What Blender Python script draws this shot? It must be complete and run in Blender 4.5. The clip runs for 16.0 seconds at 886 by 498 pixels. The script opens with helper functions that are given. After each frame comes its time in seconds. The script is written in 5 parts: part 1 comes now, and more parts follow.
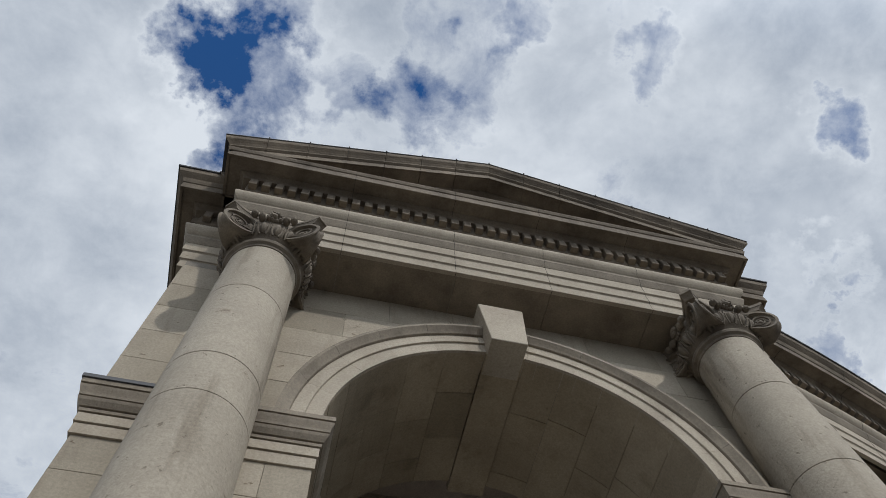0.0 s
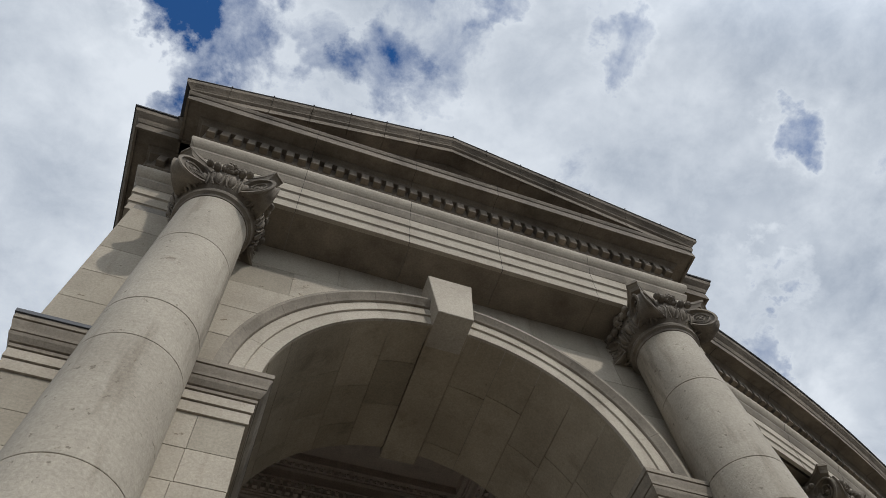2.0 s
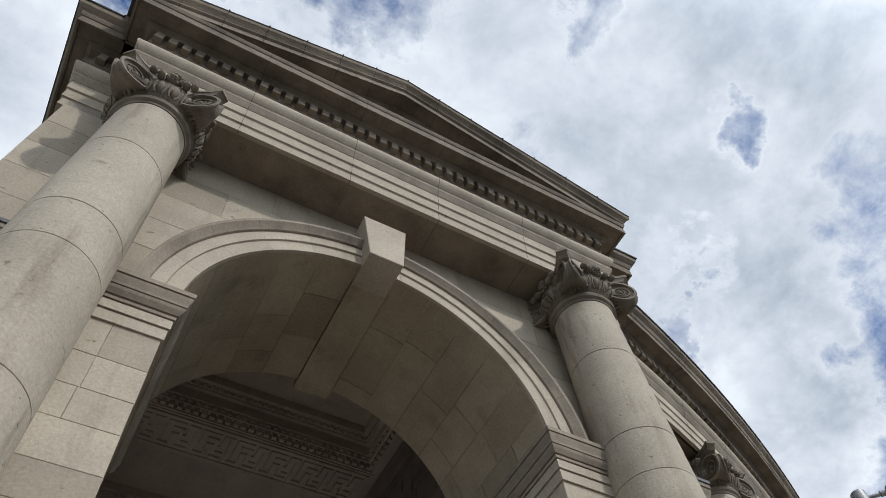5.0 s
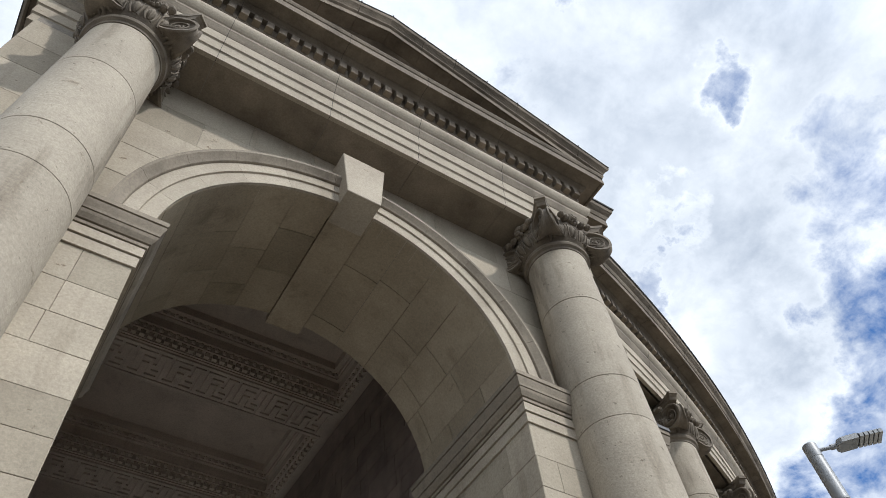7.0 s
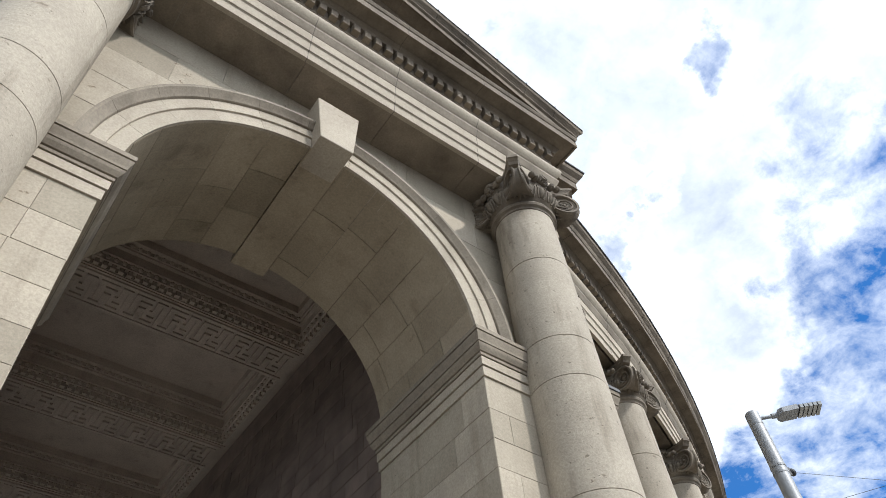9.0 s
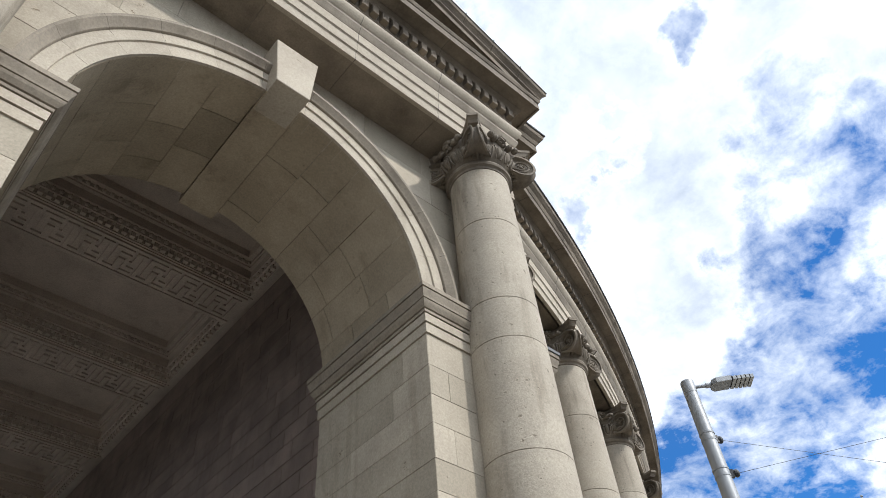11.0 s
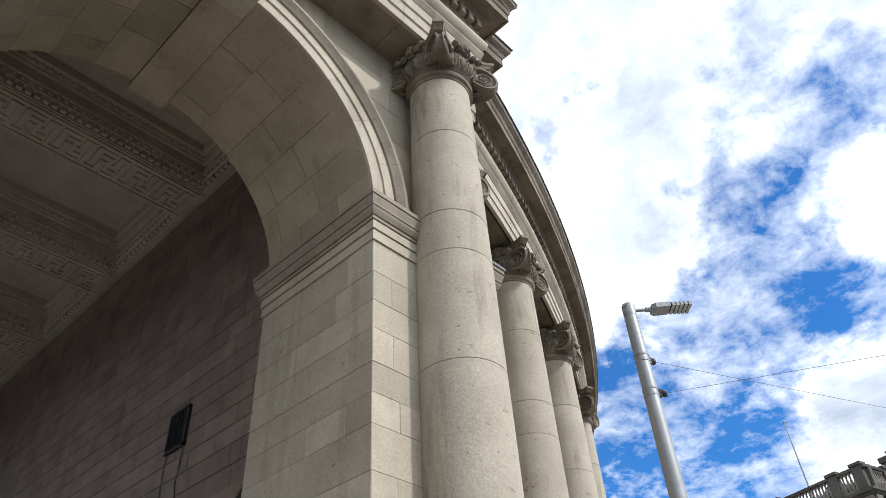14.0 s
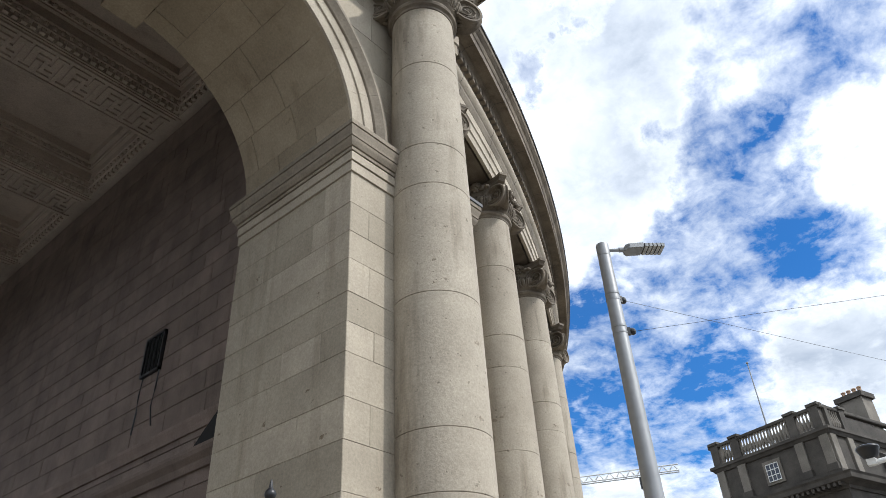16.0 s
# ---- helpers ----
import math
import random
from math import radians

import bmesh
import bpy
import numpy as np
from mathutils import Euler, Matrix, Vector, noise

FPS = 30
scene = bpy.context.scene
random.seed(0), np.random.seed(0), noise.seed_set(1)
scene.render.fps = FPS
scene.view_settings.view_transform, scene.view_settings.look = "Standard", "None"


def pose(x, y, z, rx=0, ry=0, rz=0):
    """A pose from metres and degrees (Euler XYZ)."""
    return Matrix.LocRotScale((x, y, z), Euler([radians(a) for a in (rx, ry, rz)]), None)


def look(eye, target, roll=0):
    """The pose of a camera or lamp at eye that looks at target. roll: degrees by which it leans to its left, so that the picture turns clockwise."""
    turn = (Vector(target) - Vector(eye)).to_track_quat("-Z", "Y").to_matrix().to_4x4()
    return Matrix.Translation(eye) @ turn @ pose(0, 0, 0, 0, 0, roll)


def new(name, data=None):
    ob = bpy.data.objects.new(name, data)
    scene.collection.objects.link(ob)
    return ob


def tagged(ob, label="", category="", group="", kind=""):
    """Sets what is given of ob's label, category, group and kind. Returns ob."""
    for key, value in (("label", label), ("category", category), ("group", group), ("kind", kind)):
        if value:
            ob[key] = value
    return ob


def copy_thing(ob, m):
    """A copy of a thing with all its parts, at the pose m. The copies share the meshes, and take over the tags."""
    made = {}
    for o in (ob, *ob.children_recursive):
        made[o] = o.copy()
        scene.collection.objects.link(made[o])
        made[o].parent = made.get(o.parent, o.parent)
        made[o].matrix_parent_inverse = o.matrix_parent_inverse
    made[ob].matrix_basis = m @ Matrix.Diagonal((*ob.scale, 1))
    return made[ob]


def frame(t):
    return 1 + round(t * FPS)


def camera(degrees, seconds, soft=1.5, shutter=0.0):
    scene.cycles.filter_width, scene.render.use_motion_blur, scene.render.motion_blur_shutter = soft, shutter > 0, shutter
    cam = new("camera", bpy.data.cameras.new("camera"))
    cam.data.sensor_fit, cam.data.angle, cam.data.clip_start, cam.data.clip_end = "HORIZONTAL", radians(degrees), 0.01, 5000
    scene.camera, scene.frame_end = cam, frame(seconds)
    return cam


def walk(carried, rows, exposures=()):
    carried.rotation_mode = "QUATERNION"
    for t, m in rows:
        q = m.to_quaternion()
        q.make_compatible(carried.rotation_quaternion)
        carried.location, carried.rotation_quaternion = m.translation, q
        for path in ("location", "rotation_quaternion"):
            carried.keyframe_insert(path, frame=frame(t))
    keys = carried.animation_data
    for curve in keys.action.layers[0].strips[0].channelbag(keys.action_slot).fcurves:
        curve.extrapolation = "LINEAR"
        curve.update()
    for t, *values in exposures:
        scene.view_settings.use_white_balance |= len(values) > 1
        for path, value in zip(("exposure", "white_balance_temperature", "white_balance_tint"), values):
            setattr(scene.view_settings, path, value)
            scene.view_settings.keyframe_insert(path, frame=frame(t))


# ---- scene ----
cam = camera(62.37, 16.0, soft=0.8)
PATH = [
    (0.0, pose(-2.092, -4.160, 1.631, 157.47, 2.75, -12.96)),
    (0.5, pose(-2.088, -4.151, 1.642, 156.83, 2.98, -14.35)),
    (1.0, pose(-2.081, -4.143, 1.653, 156.14, 3.28, -16.19)),
    (1.5, pose(-2.080, -4.150, 1.642, 155.55, 3.47, -17.72)),
    (2.0, pose(-2.072, -4.155, 1.637, 154.87, 3.68, -19.45)),
    (2.5, pose(-2.073, -4.161, 1.629, 154.23, 3.87, -21.04)),
    (3.0, pose(-2.071, -4.163, 1.619, 153.40, 4.03, -22.93)),
    (3.5, pose(-2.072, -4.170, 1.605, 152.67, 4.14, -24.45)),
    (4.0, pose(-2.072, -4.175, 1.595, 151.92, 4.24, -26.10)),
    (6.5, pose(-2.075, -4.157, 1.592, 146.65, 4.67, -31.06)),
    (7.0, pose(-2.061, -4.142, 1.599, 145.44, 4.59, -31.90)),
    (7.5, pose(-2.069, -4.154, 1.592, 144.37, 4.54, -32.81)),
    (8.0, pose(-2.073, -4.164, 1.580, 143.40, 4.49, -33.93)),
    (8.5, pose(-2.078, -4.178, 1.565, 142.38, 4.36, -35.19)),
    (9.0, pose(-2.077, -4.195, 1.555, 141.32, 4.22, -36.40)),
    (11.5, pose(-1.954, -4.320, 1.582, 136.34, 3.91, -41.97)),
    (12.0, pose(-1.922, -4.337, 1.577, 135.40, 3.67, -42.49)),
    (12.5, pose(-1.904, -4.356, 1.575, 134.29, 3.43, -43.12)),
    (13.0, pose(-1.901, -4.361, 1.568, 133.03, 3.38, -44.06)),
    (13.5, pose(-1.886, -4.376, 1.554, 131.75, 3.23, -45.10)),
    (14.0, pose(-1.881, -4.392, 1.547, 130.09, 3.09, -46.12)),
    (14.5, pose(-1.877, -4.410, 1.537, 128.59, 2.87, -47.04)),
    (15.0, pose(-1.880, -4.415, 1.529, 127.11, 2.70, -47.79)),
    (15.5, pose(-1.882, -4.423, 1.519, 125.99, 2.59, -48.26)),
    (16.0, pose(-1.896, -4.421, 1.502, 124.93, 2.70, -48.57)),
]
EXPO = [(0.0, -0.6), (1.5, -0.55), (4.0, -0.36), (6.5, -0.08), (9.0, 0.37), (11.5, 0.33), (14.0, 0.35), (16.0, 0.22)]
CLOUD_SCALE, CLOUD_SHIFT, CLOUD_BASE, CLOUD_LO, CLOUD_HI = 3.0, (0.3, 0.0, 0.0), 0.66, 0.30, 0.62
CLOUD_DARK, CLOUD_LIGHT, BLUE = (4.2, 5.05, 6.4, 1), (10.9, 11.7, 12.7, 1), (0.2, 0.82, 1.42)
SUN_POWER, SUN_SIZE = 2.5, 1.0
# the cloud sheet: a direction, degrees across, and how much it thins or thickens there
GAPS = [
    (-0.173, 0.209, 0.962, 5.2, -0.32),
    (-0.228, 0.178, 0.957, 3.4, -0.22),
    (-0.126, 0.129, 0.984, 3.4, -0.22),
    (0.093, 0.088, 0.992, 5.2, -0.18),
    (0.176, 0.047, 0.983, 2.6, -0.17),
    (0.054, 0.182, 0.982, 3.6, -0.24),
    (-0.027, 0.191, 0.981, 2.8, -0.20),
    (0.328, 0.068, 0.942, 2.4, -0.18),
    (0.142, 0.186, 0.972, 2.0, -0.13),
    (0.547, 0.071, 0.834, 3.2, -0.33),
    (0.535, 0.248, 0.808, 2.2, -0.14),
    (-0.188, 0.308, 0.933, 2.0, -0.22),
    (0.594, 0.249, 0.765, 1.5, -0.20),
    (0.599, 0.321, 0.734, 2.0, -0.16),
    (0.565, 0.227, 0.793, 1.3, -0.20),
]
LOW_GAPS = [
    (0.722, 0.058, 0.689, 6.5, -0.14),
    (0.755, -0.003, 0.656, 5.5, -0.13),
    (0.731, 0.177, 0.659, 4.5, -0.14),
    (0.781, 0.169, 0.601, 5.0, -0.12),
    (0.877, 0.326, 0.351, 6.0, -0.20),
    (0.792, 0.425, 0.438, 5.5, -0.30),
    (0.861, 0.295, 0.414, 4.6, -0.14),
    (0.817, 0.152, 0.557, 13.0, -0.07),
    (0.824, 0.455, 0.338, 5.0, -0.24),
    (0.860, 0.124, 0.495, 5.0, -0.20),
    (0.790, 0.187, 0.584, 6.0, -0.12),
]
BANKS = [
    (0.895, 0.179, 0.409, 4.2, 0.24),
    (0.927, 0.126, 0.352, 4.0, 0.26),
    (0.828, 0.027, 0.560, 5.0, 0.10),
    (0.697, 0.216, 0.684, 6.5, 0.15),
    (0.708, 0.309, 0.635, 6.5, 0.13),
    (-0.351, 0.304, 0.886, 12.0, 0.16),
    (-0.035, 0.183, 0.983, 2.0, 0.06),
    (0.526, 0.153, 0.837, 9.0, 0.14),
    (0.735, 0.295, 0.611, 5.0, 0.10),
    (0.546, 0.192, 0.815, 5.0, 0.10),
]
walk(cam, PATH, EXPO)

# ---- world and sun ----
SUN_AZ, SUN_EL = 20.0, 45.0     # degrees from the facade's normal, and above the horizon
sun_dir = Vector((math.sin(radians(SUN_AZ)) * math.cos(radians(SUN_EL)), -math.cos(radians(SUN_AZ)) * math.cos(radians(SUN_EL)), math.sin(radians(SUN_EL))))
world = bpy.data.worlds.new("sky")
scene.world = world
world.use_nodes = True


def build_world():
    nt = world.node_tree
    nt.nodes.clear()
    N, L = nt.nodes.new, nt.links.new
    out, bg = N("ShaderNodeOutputWorld"), N("ShaderNodeBackground")
    sky = N("ShaderNodeTexSky")
    sky.sky_type, sky.sun_disc = "NISHITA", False
    sky.sun_elevation, sky.sun_rotation = radians(SUN_EL), math.atan2(sun_dir.x, sun_dir.y)
    sky.air_density, sky.dust_density, sky.ozone_density = 1.0, 0.3, 2.5
    tc = N("ShaderNodeTexCoord")
    # the cloud sheet: directions are laid onto a flat layer overhead
    sep = N("ShaderNodeSeparateXYZ")
    L(tc.outputs["Generated"], sep.inputs[0])
    zc = N("ShaderNodeMath"); zc.operation = "MAXIMUM"; zc.inputs[1].default_value = 0.04
    L(sep.outputs["Z"], zc.inputs[0])
    zz = N("ShaderNodeMath"); zz.operation = "ADD"; zz.inputs[1].default_value = 0.12
    L(zc.outputs[0], zz.inputs[0])
    dv = N("ShaderNodeVectorMath"); dv.operation = "DIVIDE"
    cz = N("ShaderNodeCombineXYZ")
    for i in range(3):
        L(zz.outputs[0], cz.inputs[i])
    L(tc.outputs["Generated"], dv.inputs[0]); L(cz.outputs[0], dv.inputs[1])
    def fbm(scale, detail, rough, shift, dist=0.0):
        mp = N("ShaderNodeMapping"); mp.inputs["Location"].default_value = shift
        n = N("ShaderNodeTexNoise")
        n.inputs["Scale"].default_value, n.inputs["Detail"].default_value, n.inputs["Roughness"].default_value = scale, detail, rough
        n.inputs["Distortion"].default_value = dist
        L(dv.outputs[0], mp.inputs[0]); L(mp.outputs[0], n.inputs["Vector"])
        return n.outputs["Fac"]
    def amplified(fac, gain, base):
        n = N("ShaderNodeMath"); n.operation = "MULTIPLY_ADD"
        L(fac, n.inputs[0]); n.inputs[1].default_value, n.inputs[2].default_value = gain, base - 0.5 * gain
        return n.outputs[0]

    def total(a, b):
        n = N("ShaderNodeMath"); n.operation = "ADD"
        L(a, n.inputs[0]); L(b, n.inputs[1])
        return n.outputs[0]
    cover = total(amplified(fbm(CLOUD_SCALE, 12, 0.6, CLOUD_SHIFT, 0.15), 0.75, CLOUD_BASE), amplified(fbm(CLOUD_SCALE * 3.6, 9, 0.66, (1.3, 5.1, 0.0), 0.25), 0.62, 0.0))
    # the gaps' edges are frayed: their directions are stirred at two sizes
    stirred = tc.outputs["Generated"]
    for sc, gain in ((7.0, 0.24), (26.0, 0.075)):
        n = N("ShaderNodeTexNoise"); n.inputs["Scale"].default_value, n.inputs["Detail"].default_value, n.inputs["Roughness"].default_value = sc, 6, 0.6
        L(tc.outputs["Generated"], n.inputs["Vector"])
        ce = N("ShaderNodeVectorMath"); ce.operation = "SUBTRACT"; L(n.outputs["Color"], ce.inputs[0]); ce.inputs[1].default_value = (0.5, 0.5, 0.5)
        ma = N("ShaderNodeVectorMath"); ma.operation = "MULTIPLY_ADD"; L(ce.outputs[0], ma.inputs[0]); ma.inputs[1].default_value = (gain, gain, gain); L(stirred, ma.inputs[2])
        stirred = ma.outputs[0]
    nrm = N("ShaderNodeVectorMath"); nrm.operation = "NORMALIZE"
    L(stirred, nrm.inputs[0])
    for x, y, z, deg, add in GAPS + LOW_GAPS + BANKS:
        dot = N("ShaderNodeVectorMath"); dot.operation = "DOT_PRODUCT"
        L(nrm.outputs[0], dot.inputs[0])
        dot.inputs[1].default_value = Vector((x, y, z)).normalized()
        mr = N("ShaderNodeMapRange"); mr.interpolation_type = "SMOOTHSTEP"
        L(dot.outputs["Value"], mr.inputs["Value"])
        mr.inputs["From Min"].default_value, mr.inputs["From Max"].default_value = math.cos(radians(deg * 1.25)), 1.0
        mr.inputs["To Min"].default_value, mr.inputs["To Max"].default_value = 0.0, add
        sm = N("ShaderNodeMath"); sm.operation = "ADD"
        L(cover, sm.inputs[0]); L(mr.outputs[0], sm.inputs[1])
        cover = sm.outputs[0]
    ramp = N("ShaderNodeValToRGB")
    ramp.color_ramp.elements[0].position, ramp.color_ramp.elements[0].color = CLOUD_LO, (0.015, 0.015, 0.015, 1)
    ramp.color_ramp.elements[1].position, ramp.color_ramp.elements[1].color = CLOUD_HI, (1, 1, 1, 1)
    L(cover, ramp.inputs[0])
    # thin cloud is white, thick cloud greyer underneath, both in billows
    thick = N("ShaderNodeMapRange"); L(cover, thick.inputs["Value"])
    thick.inputs["From Min"].default_value, thick.inputs["From Max"].default_value = CLOUD_HI, CLOUD_HI + 0.32
    thick.inputs["To Min"].default_value, thick.inputs["To Max"].default_value = 0.16, -0.1
    shade = total(amplified(fbm(CLOUD_SCALE * 1.3, 10, 0.56, (CLOUD_SHIFT[0] + 3.1, CLOUD_SHIFT[1] - 1.7, 0.4), 0.2), 1.1, 0.5), thick.outputs[0])
    sr = N("ShaderNodeValToRGB")
    sr.color_ramp.elements[0].position, sr.color_ramp.elements[0].color = 0.2, CLOUD_DARK
    sr.color_ramp.elements[1].position, sr.color_ramp.elements[1].color = 0.8, CLOUD_LIGHT
    L(shade, sr.inputs[0])
    amp = N("ShaderNodeVectorMath"); amp.operation = "MULTIPLY"
    L(sky.outputs[0], amp.inputs[0]); amp.inputs[1].default_value = BLUE
    # clouds are much brighter round the veiled sun
    sd = N("ShaderNodeVectorMath"); sd.operation = "DOT_PRODUCT"
    L(tc.outputs["Generated"], sd.inputs[0]); sd.inputs[1].default_value = sun_dir
    gl = N("ShaderNodeMapRange"); L(sd.outputs["Value"], gl.inputs["Value"])
    gl.interpolation_type = "SMOOTHSTEP"
    gl.inputs["From Min"].default_value, gl.inputs["From Max"].default_value = 0.70, 1.0
    gl.inputs["To Min"].default_value, gl.inputs["To Max"].default_value = 0.97, 2.3
    lit = N("ShaderNodeVectorMath"); lit.operation = "SCALE"
    L(sr.outputs[0], lit.inputs[0]); L(gl.outputs[0], lit.inputs["Scale"])
    mix = N("ShaderNodeMix"); mix.data_type = "RGBA"
    L(ramp.outputs[0], mix.inputs["Factor"]); L(amp.outputs[0], mix.inputs["A"]); L(lit.outputs[0], mix.inputs["B"])
    L(mix.outputs["Result"], bg.inputs[0])
    bg.inputs[1].default_value = 0.1
    L(bg.outputs[0], out.inputs[0])


build_world()
sun = new("sun", bpy.data.lights.new("sun", "SUN"))
sun.data.energy, sun.data.angle, sun.data.color = SUN_POWER, radians(SUN_SIZE), (1.0, 0.97, 0.92)
sun.matrix_world = look(sun_dir * 60, (0, 0, 0))

# ---- materials ----


def material(name, rough=0.85, metal=0.0):
    m = bpy.data.materials.new(name)
    m.use_nodes = True
    nt = m.node_tree
    p = nt.nodes["Principled BSDF"]
    p.inputs["Roughness"].default_value, p.inputs["Metallic"].default_value = rough, metal
    return m, nt, p


def stone(name, light, dark, stain=0.5, bump=0.25, piece=0.25, scale=1.0, rough=0.88, pits=0.0, chips=0.0):
    """Weathered limestone: grain, pits, soft blotches, soot runs, and a shade of its own for each block."""
    m, nt, p = material(name, rough)
    N, L = nt.nodes.new, nt.links.new
    geo, info = N("ShaderNodeNewGeometry"), N("ShaderNodeObjectInfo")

    def noise_of(sc, detail=5, ro=0.6, stretch=(1, 1, 1)):
        mp = N("ShaderNodeMapping"); mp.inputs["Scale"].default_value = stretch
        n = N("ShaderNodeTexNoise")
        n.inputs["Scale"].default_value, n.inputs["Detail"].default_value, n.inputs["Roughness"].default_value = sc * scale, detail, ro
        L(geo.outputs["Position"], mp.inputs[0]); L(mp.outputs[0], n.inputs["Vector"])
        return n.outputs["Fac"]

    def ramp_of(fac, a, b, ca=(0, 0, 0, 1), cb=(1, 1, 1, 1)):
        r = N("ShaderNodeValToRGB")
        r.color_ramp.elements[0].position, r.color_ramp.elements[0].color = a, ca
        r.color_ramp.elements[1].position, r.color_ramp.elements[1].color = b, cb
        L(fac, r.inputs[0])
        return r.outputs[0]

    def mixed(kind, fac, a, b):
        x = N("ShaderNodeMix"); x.data_type, x.blend_type = "RGBA", kind
        if isinstance(fac, float):
            x.inputs["Factor"].default_value = fac
        else:
            L(fac, x.inputs["Factor"])
        for sock, v in (("A", a), ("B", b)):
            if isinstance(v, tuple):
                x.inputs[sock].default_value = v
            else:
                L(v, x.inputs[sock])
        return x.outputs["Result"]

    blotch, grain = noise_of(1.3, 6, 0.62), noise_of(38, 4, 0.7)
    runs = noise_of(1.0, 6, 0.6, (3.2, 3.2, 0.45))
    base = mixed("MIX", ramp_of(blotch, 0.33, 0.7), (*dark, 1), (*light, 1))
    own = ramp_of(info.outputs["Random"], 0.0, 1.0, (1 - piece, 1 - piece * 1.05, 1 - piece * 1.2, 1), (1 + piece * 0.25, 1 + piece * 0.2, 1 + piece * 0.12, 1))
    base = mixed("MULTIPLY", 1.0, base, own)
    soot = ramp_of(runs, 0.56, 0.76)
    sm = N("ShaderNodeMath"); sm.operation = "MULTIPLY"; sm.inputs[1].default_value = stain
    L(soot, sm.inputs[0])
    base = mixed("MULTIPLY", sm.outputs[0], base, (0.42, 0.38, 0.33, 1))
    base = mixed("OVERLAY", 0.5, base, ramp_of(grain, 0.2, 0.8, (0.25, 0.25, 0.25, 1), (0.75, 0.75, 0.75, 1)))
    spots = ramp_of(noise_of(5.5, 8, 0.72), 0.64, 0.70)
    spm = N("ShaderNodeMath"); spm.operation = "MULTIPLY"; spm.inputs[1].default_value = stain * 0.7
    L(spots, spm.inputs[0])
    base = mixed("MULTIPLY", spm.outputs[0], base, (0.55, 0.5, 0.44, 1))
    if chips:
        chip = N("ShaderNodeMath"); chip.operation = "MULTIPLY"; chip.inputs[1].default_value = chips
        L(ramp_of(noise_of(3.4, 9, 0.66, (1.0, 1.0, 1.6)), 0.655, 0.685), chip.inputs[0])
        base = mixed("MULTIPLY", chip.outputs[0], base, (0.36, 0.29, 0.22, 1))
    height = N("ShaderNodeMath"); height.operation = "ADD"
    L(grain, height.inputs[0]); L(noise_of(7, 5, 0.6), height.inputs[1])
    if pits:
        pit_n = noise_of(15, 3, 0.5)
        pit = ramp_of(pit_n, 0.27, 0.33)
        base = mixed("MULTIPLY", pits, base, mixed("MIX", pit, (0.45, 0.42, 0.38, 1), (1.0, 1.0, 1.0, 1)))
        h2 = N("ShaderNodeMath"); h2.operation = "ADD"
        L(height.outputs[0], h2.inputs[0]); L(pit, h2.inputs[1])
        height = h2
    b = N("ShaderNodeBump"); b.inputs["Strength"].default_value, b.inputs["Distance"].default_value = bump, 0.012
    L(height.outputs[0], b.inputs["Height"])
    L(b.outputs[0], p.inputs["Normal"])
    L(base, p.inputs["Base Color"])
    return m


def paint(name, colour, rough=0.5, metal=0.0, vary=0.15, sc=12.0, bump=0.05):
    m, nt, p = material(name, rough, metal)
    N, L = nt.nodes.new, nt.links.new
    geo, n, r = N("ShaderNodeNewGeometry"), N("ShaderNodeTexNoise"), N("ShaderNodeValToRGB")
    n.inputs["Scale"].default_value, n.inputs["Detail"].default_value = sc, 6
    L(geo.outputs["Position"], n.inputs["Vector"]); L(n.outputs["Fac"], r.inputs[0])
    for e, k, pos in ((r.color_ramp.elements[0], 1 - vary, 0.3), (r.color_ramp.elements[1], 1 + vary * 0.5, 0.7)):
        e.position, e.color = pos, (*[min(1, c * k) for c in colour], 1)
    L(r.outputs[0], p.inputs["Base Color"])
    b = N("ShaderNodeBump"); b.inputs["Strength"].default_value, b.inputs["Distance"].default_value = bump, 0.01
    L(n.outputs["Fac"], b.inputs["Height"]); L(b.outputs[0], p.inputs["Normal"])
    return m


ASHLAR = stone("cleaned_limestone", (0.437, 0.386, 0.309), (0.327, 0.286, 0.228), 0.55, 0.25, 0.22, chips=0.80)
SHAFT = stone("shaft_limestone", (0.421, 0.373, 0.300), (0.317, 0.276, 0.219), 0.95, 0.35, 0.06, pits=0.75, chips=0.55)
# brown staining, with underside shade also put into the colour
SOFFIT = stone("stained_shaded_soffit_stone", (0.304, 0.253, 0.192), (0.164, 0.133, 0.100), 0.5, 0.3, 0.15)
TRIM = stone("moulded_limestone", (0.437, 0.386, 0.309), (0.327, 0.281, 0.221), 0.4, 0.2, 0.12, chips=0.50)
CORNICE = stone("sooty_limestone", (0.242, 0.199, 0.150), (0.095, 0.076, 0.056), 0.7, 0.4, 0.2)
WEATHERED = stone("weathered_limestone", (0.312, 0.269, 0.211), (0.160, 0.133, 0.102), 0.6, 0.3, 0.12)
CARVED = stone("carved_limestone", (0.245, 0.207, 0.158), (0.110, 0.090, 0.070), 0.6, 0.35, 0.1, 2.0)
DARKMORTAR = stone("dark_mortar", (0.07, 0.058, 0.05), (0.04, 0.033, 0.028), 0.3, 0.5, 0.0)
VAULT = stone("vault_limestone", (0.374, 0.314, 0.229), (0.274, 0.225, 0.161), 0.5, 0.25, 0.22, chips=0.40)
MORTAR = stone("lime_mortar", (0.28, 0.25, 0.21), (0.18, 0.158, 0.132), 0.3, 0.5, 0.0)
GRANITE = stone("brown_granite", (0.22, 0.168, 0.144), (0.135, 0.104, 0.088), 0.5, 0.5, 0.2, 1.5)
PLASTER = stone("ceiling_plaster", (0.50, 0.425, 0.362), (0.39, 0.33, 0.28), 0.4, 0.2, 0.08)
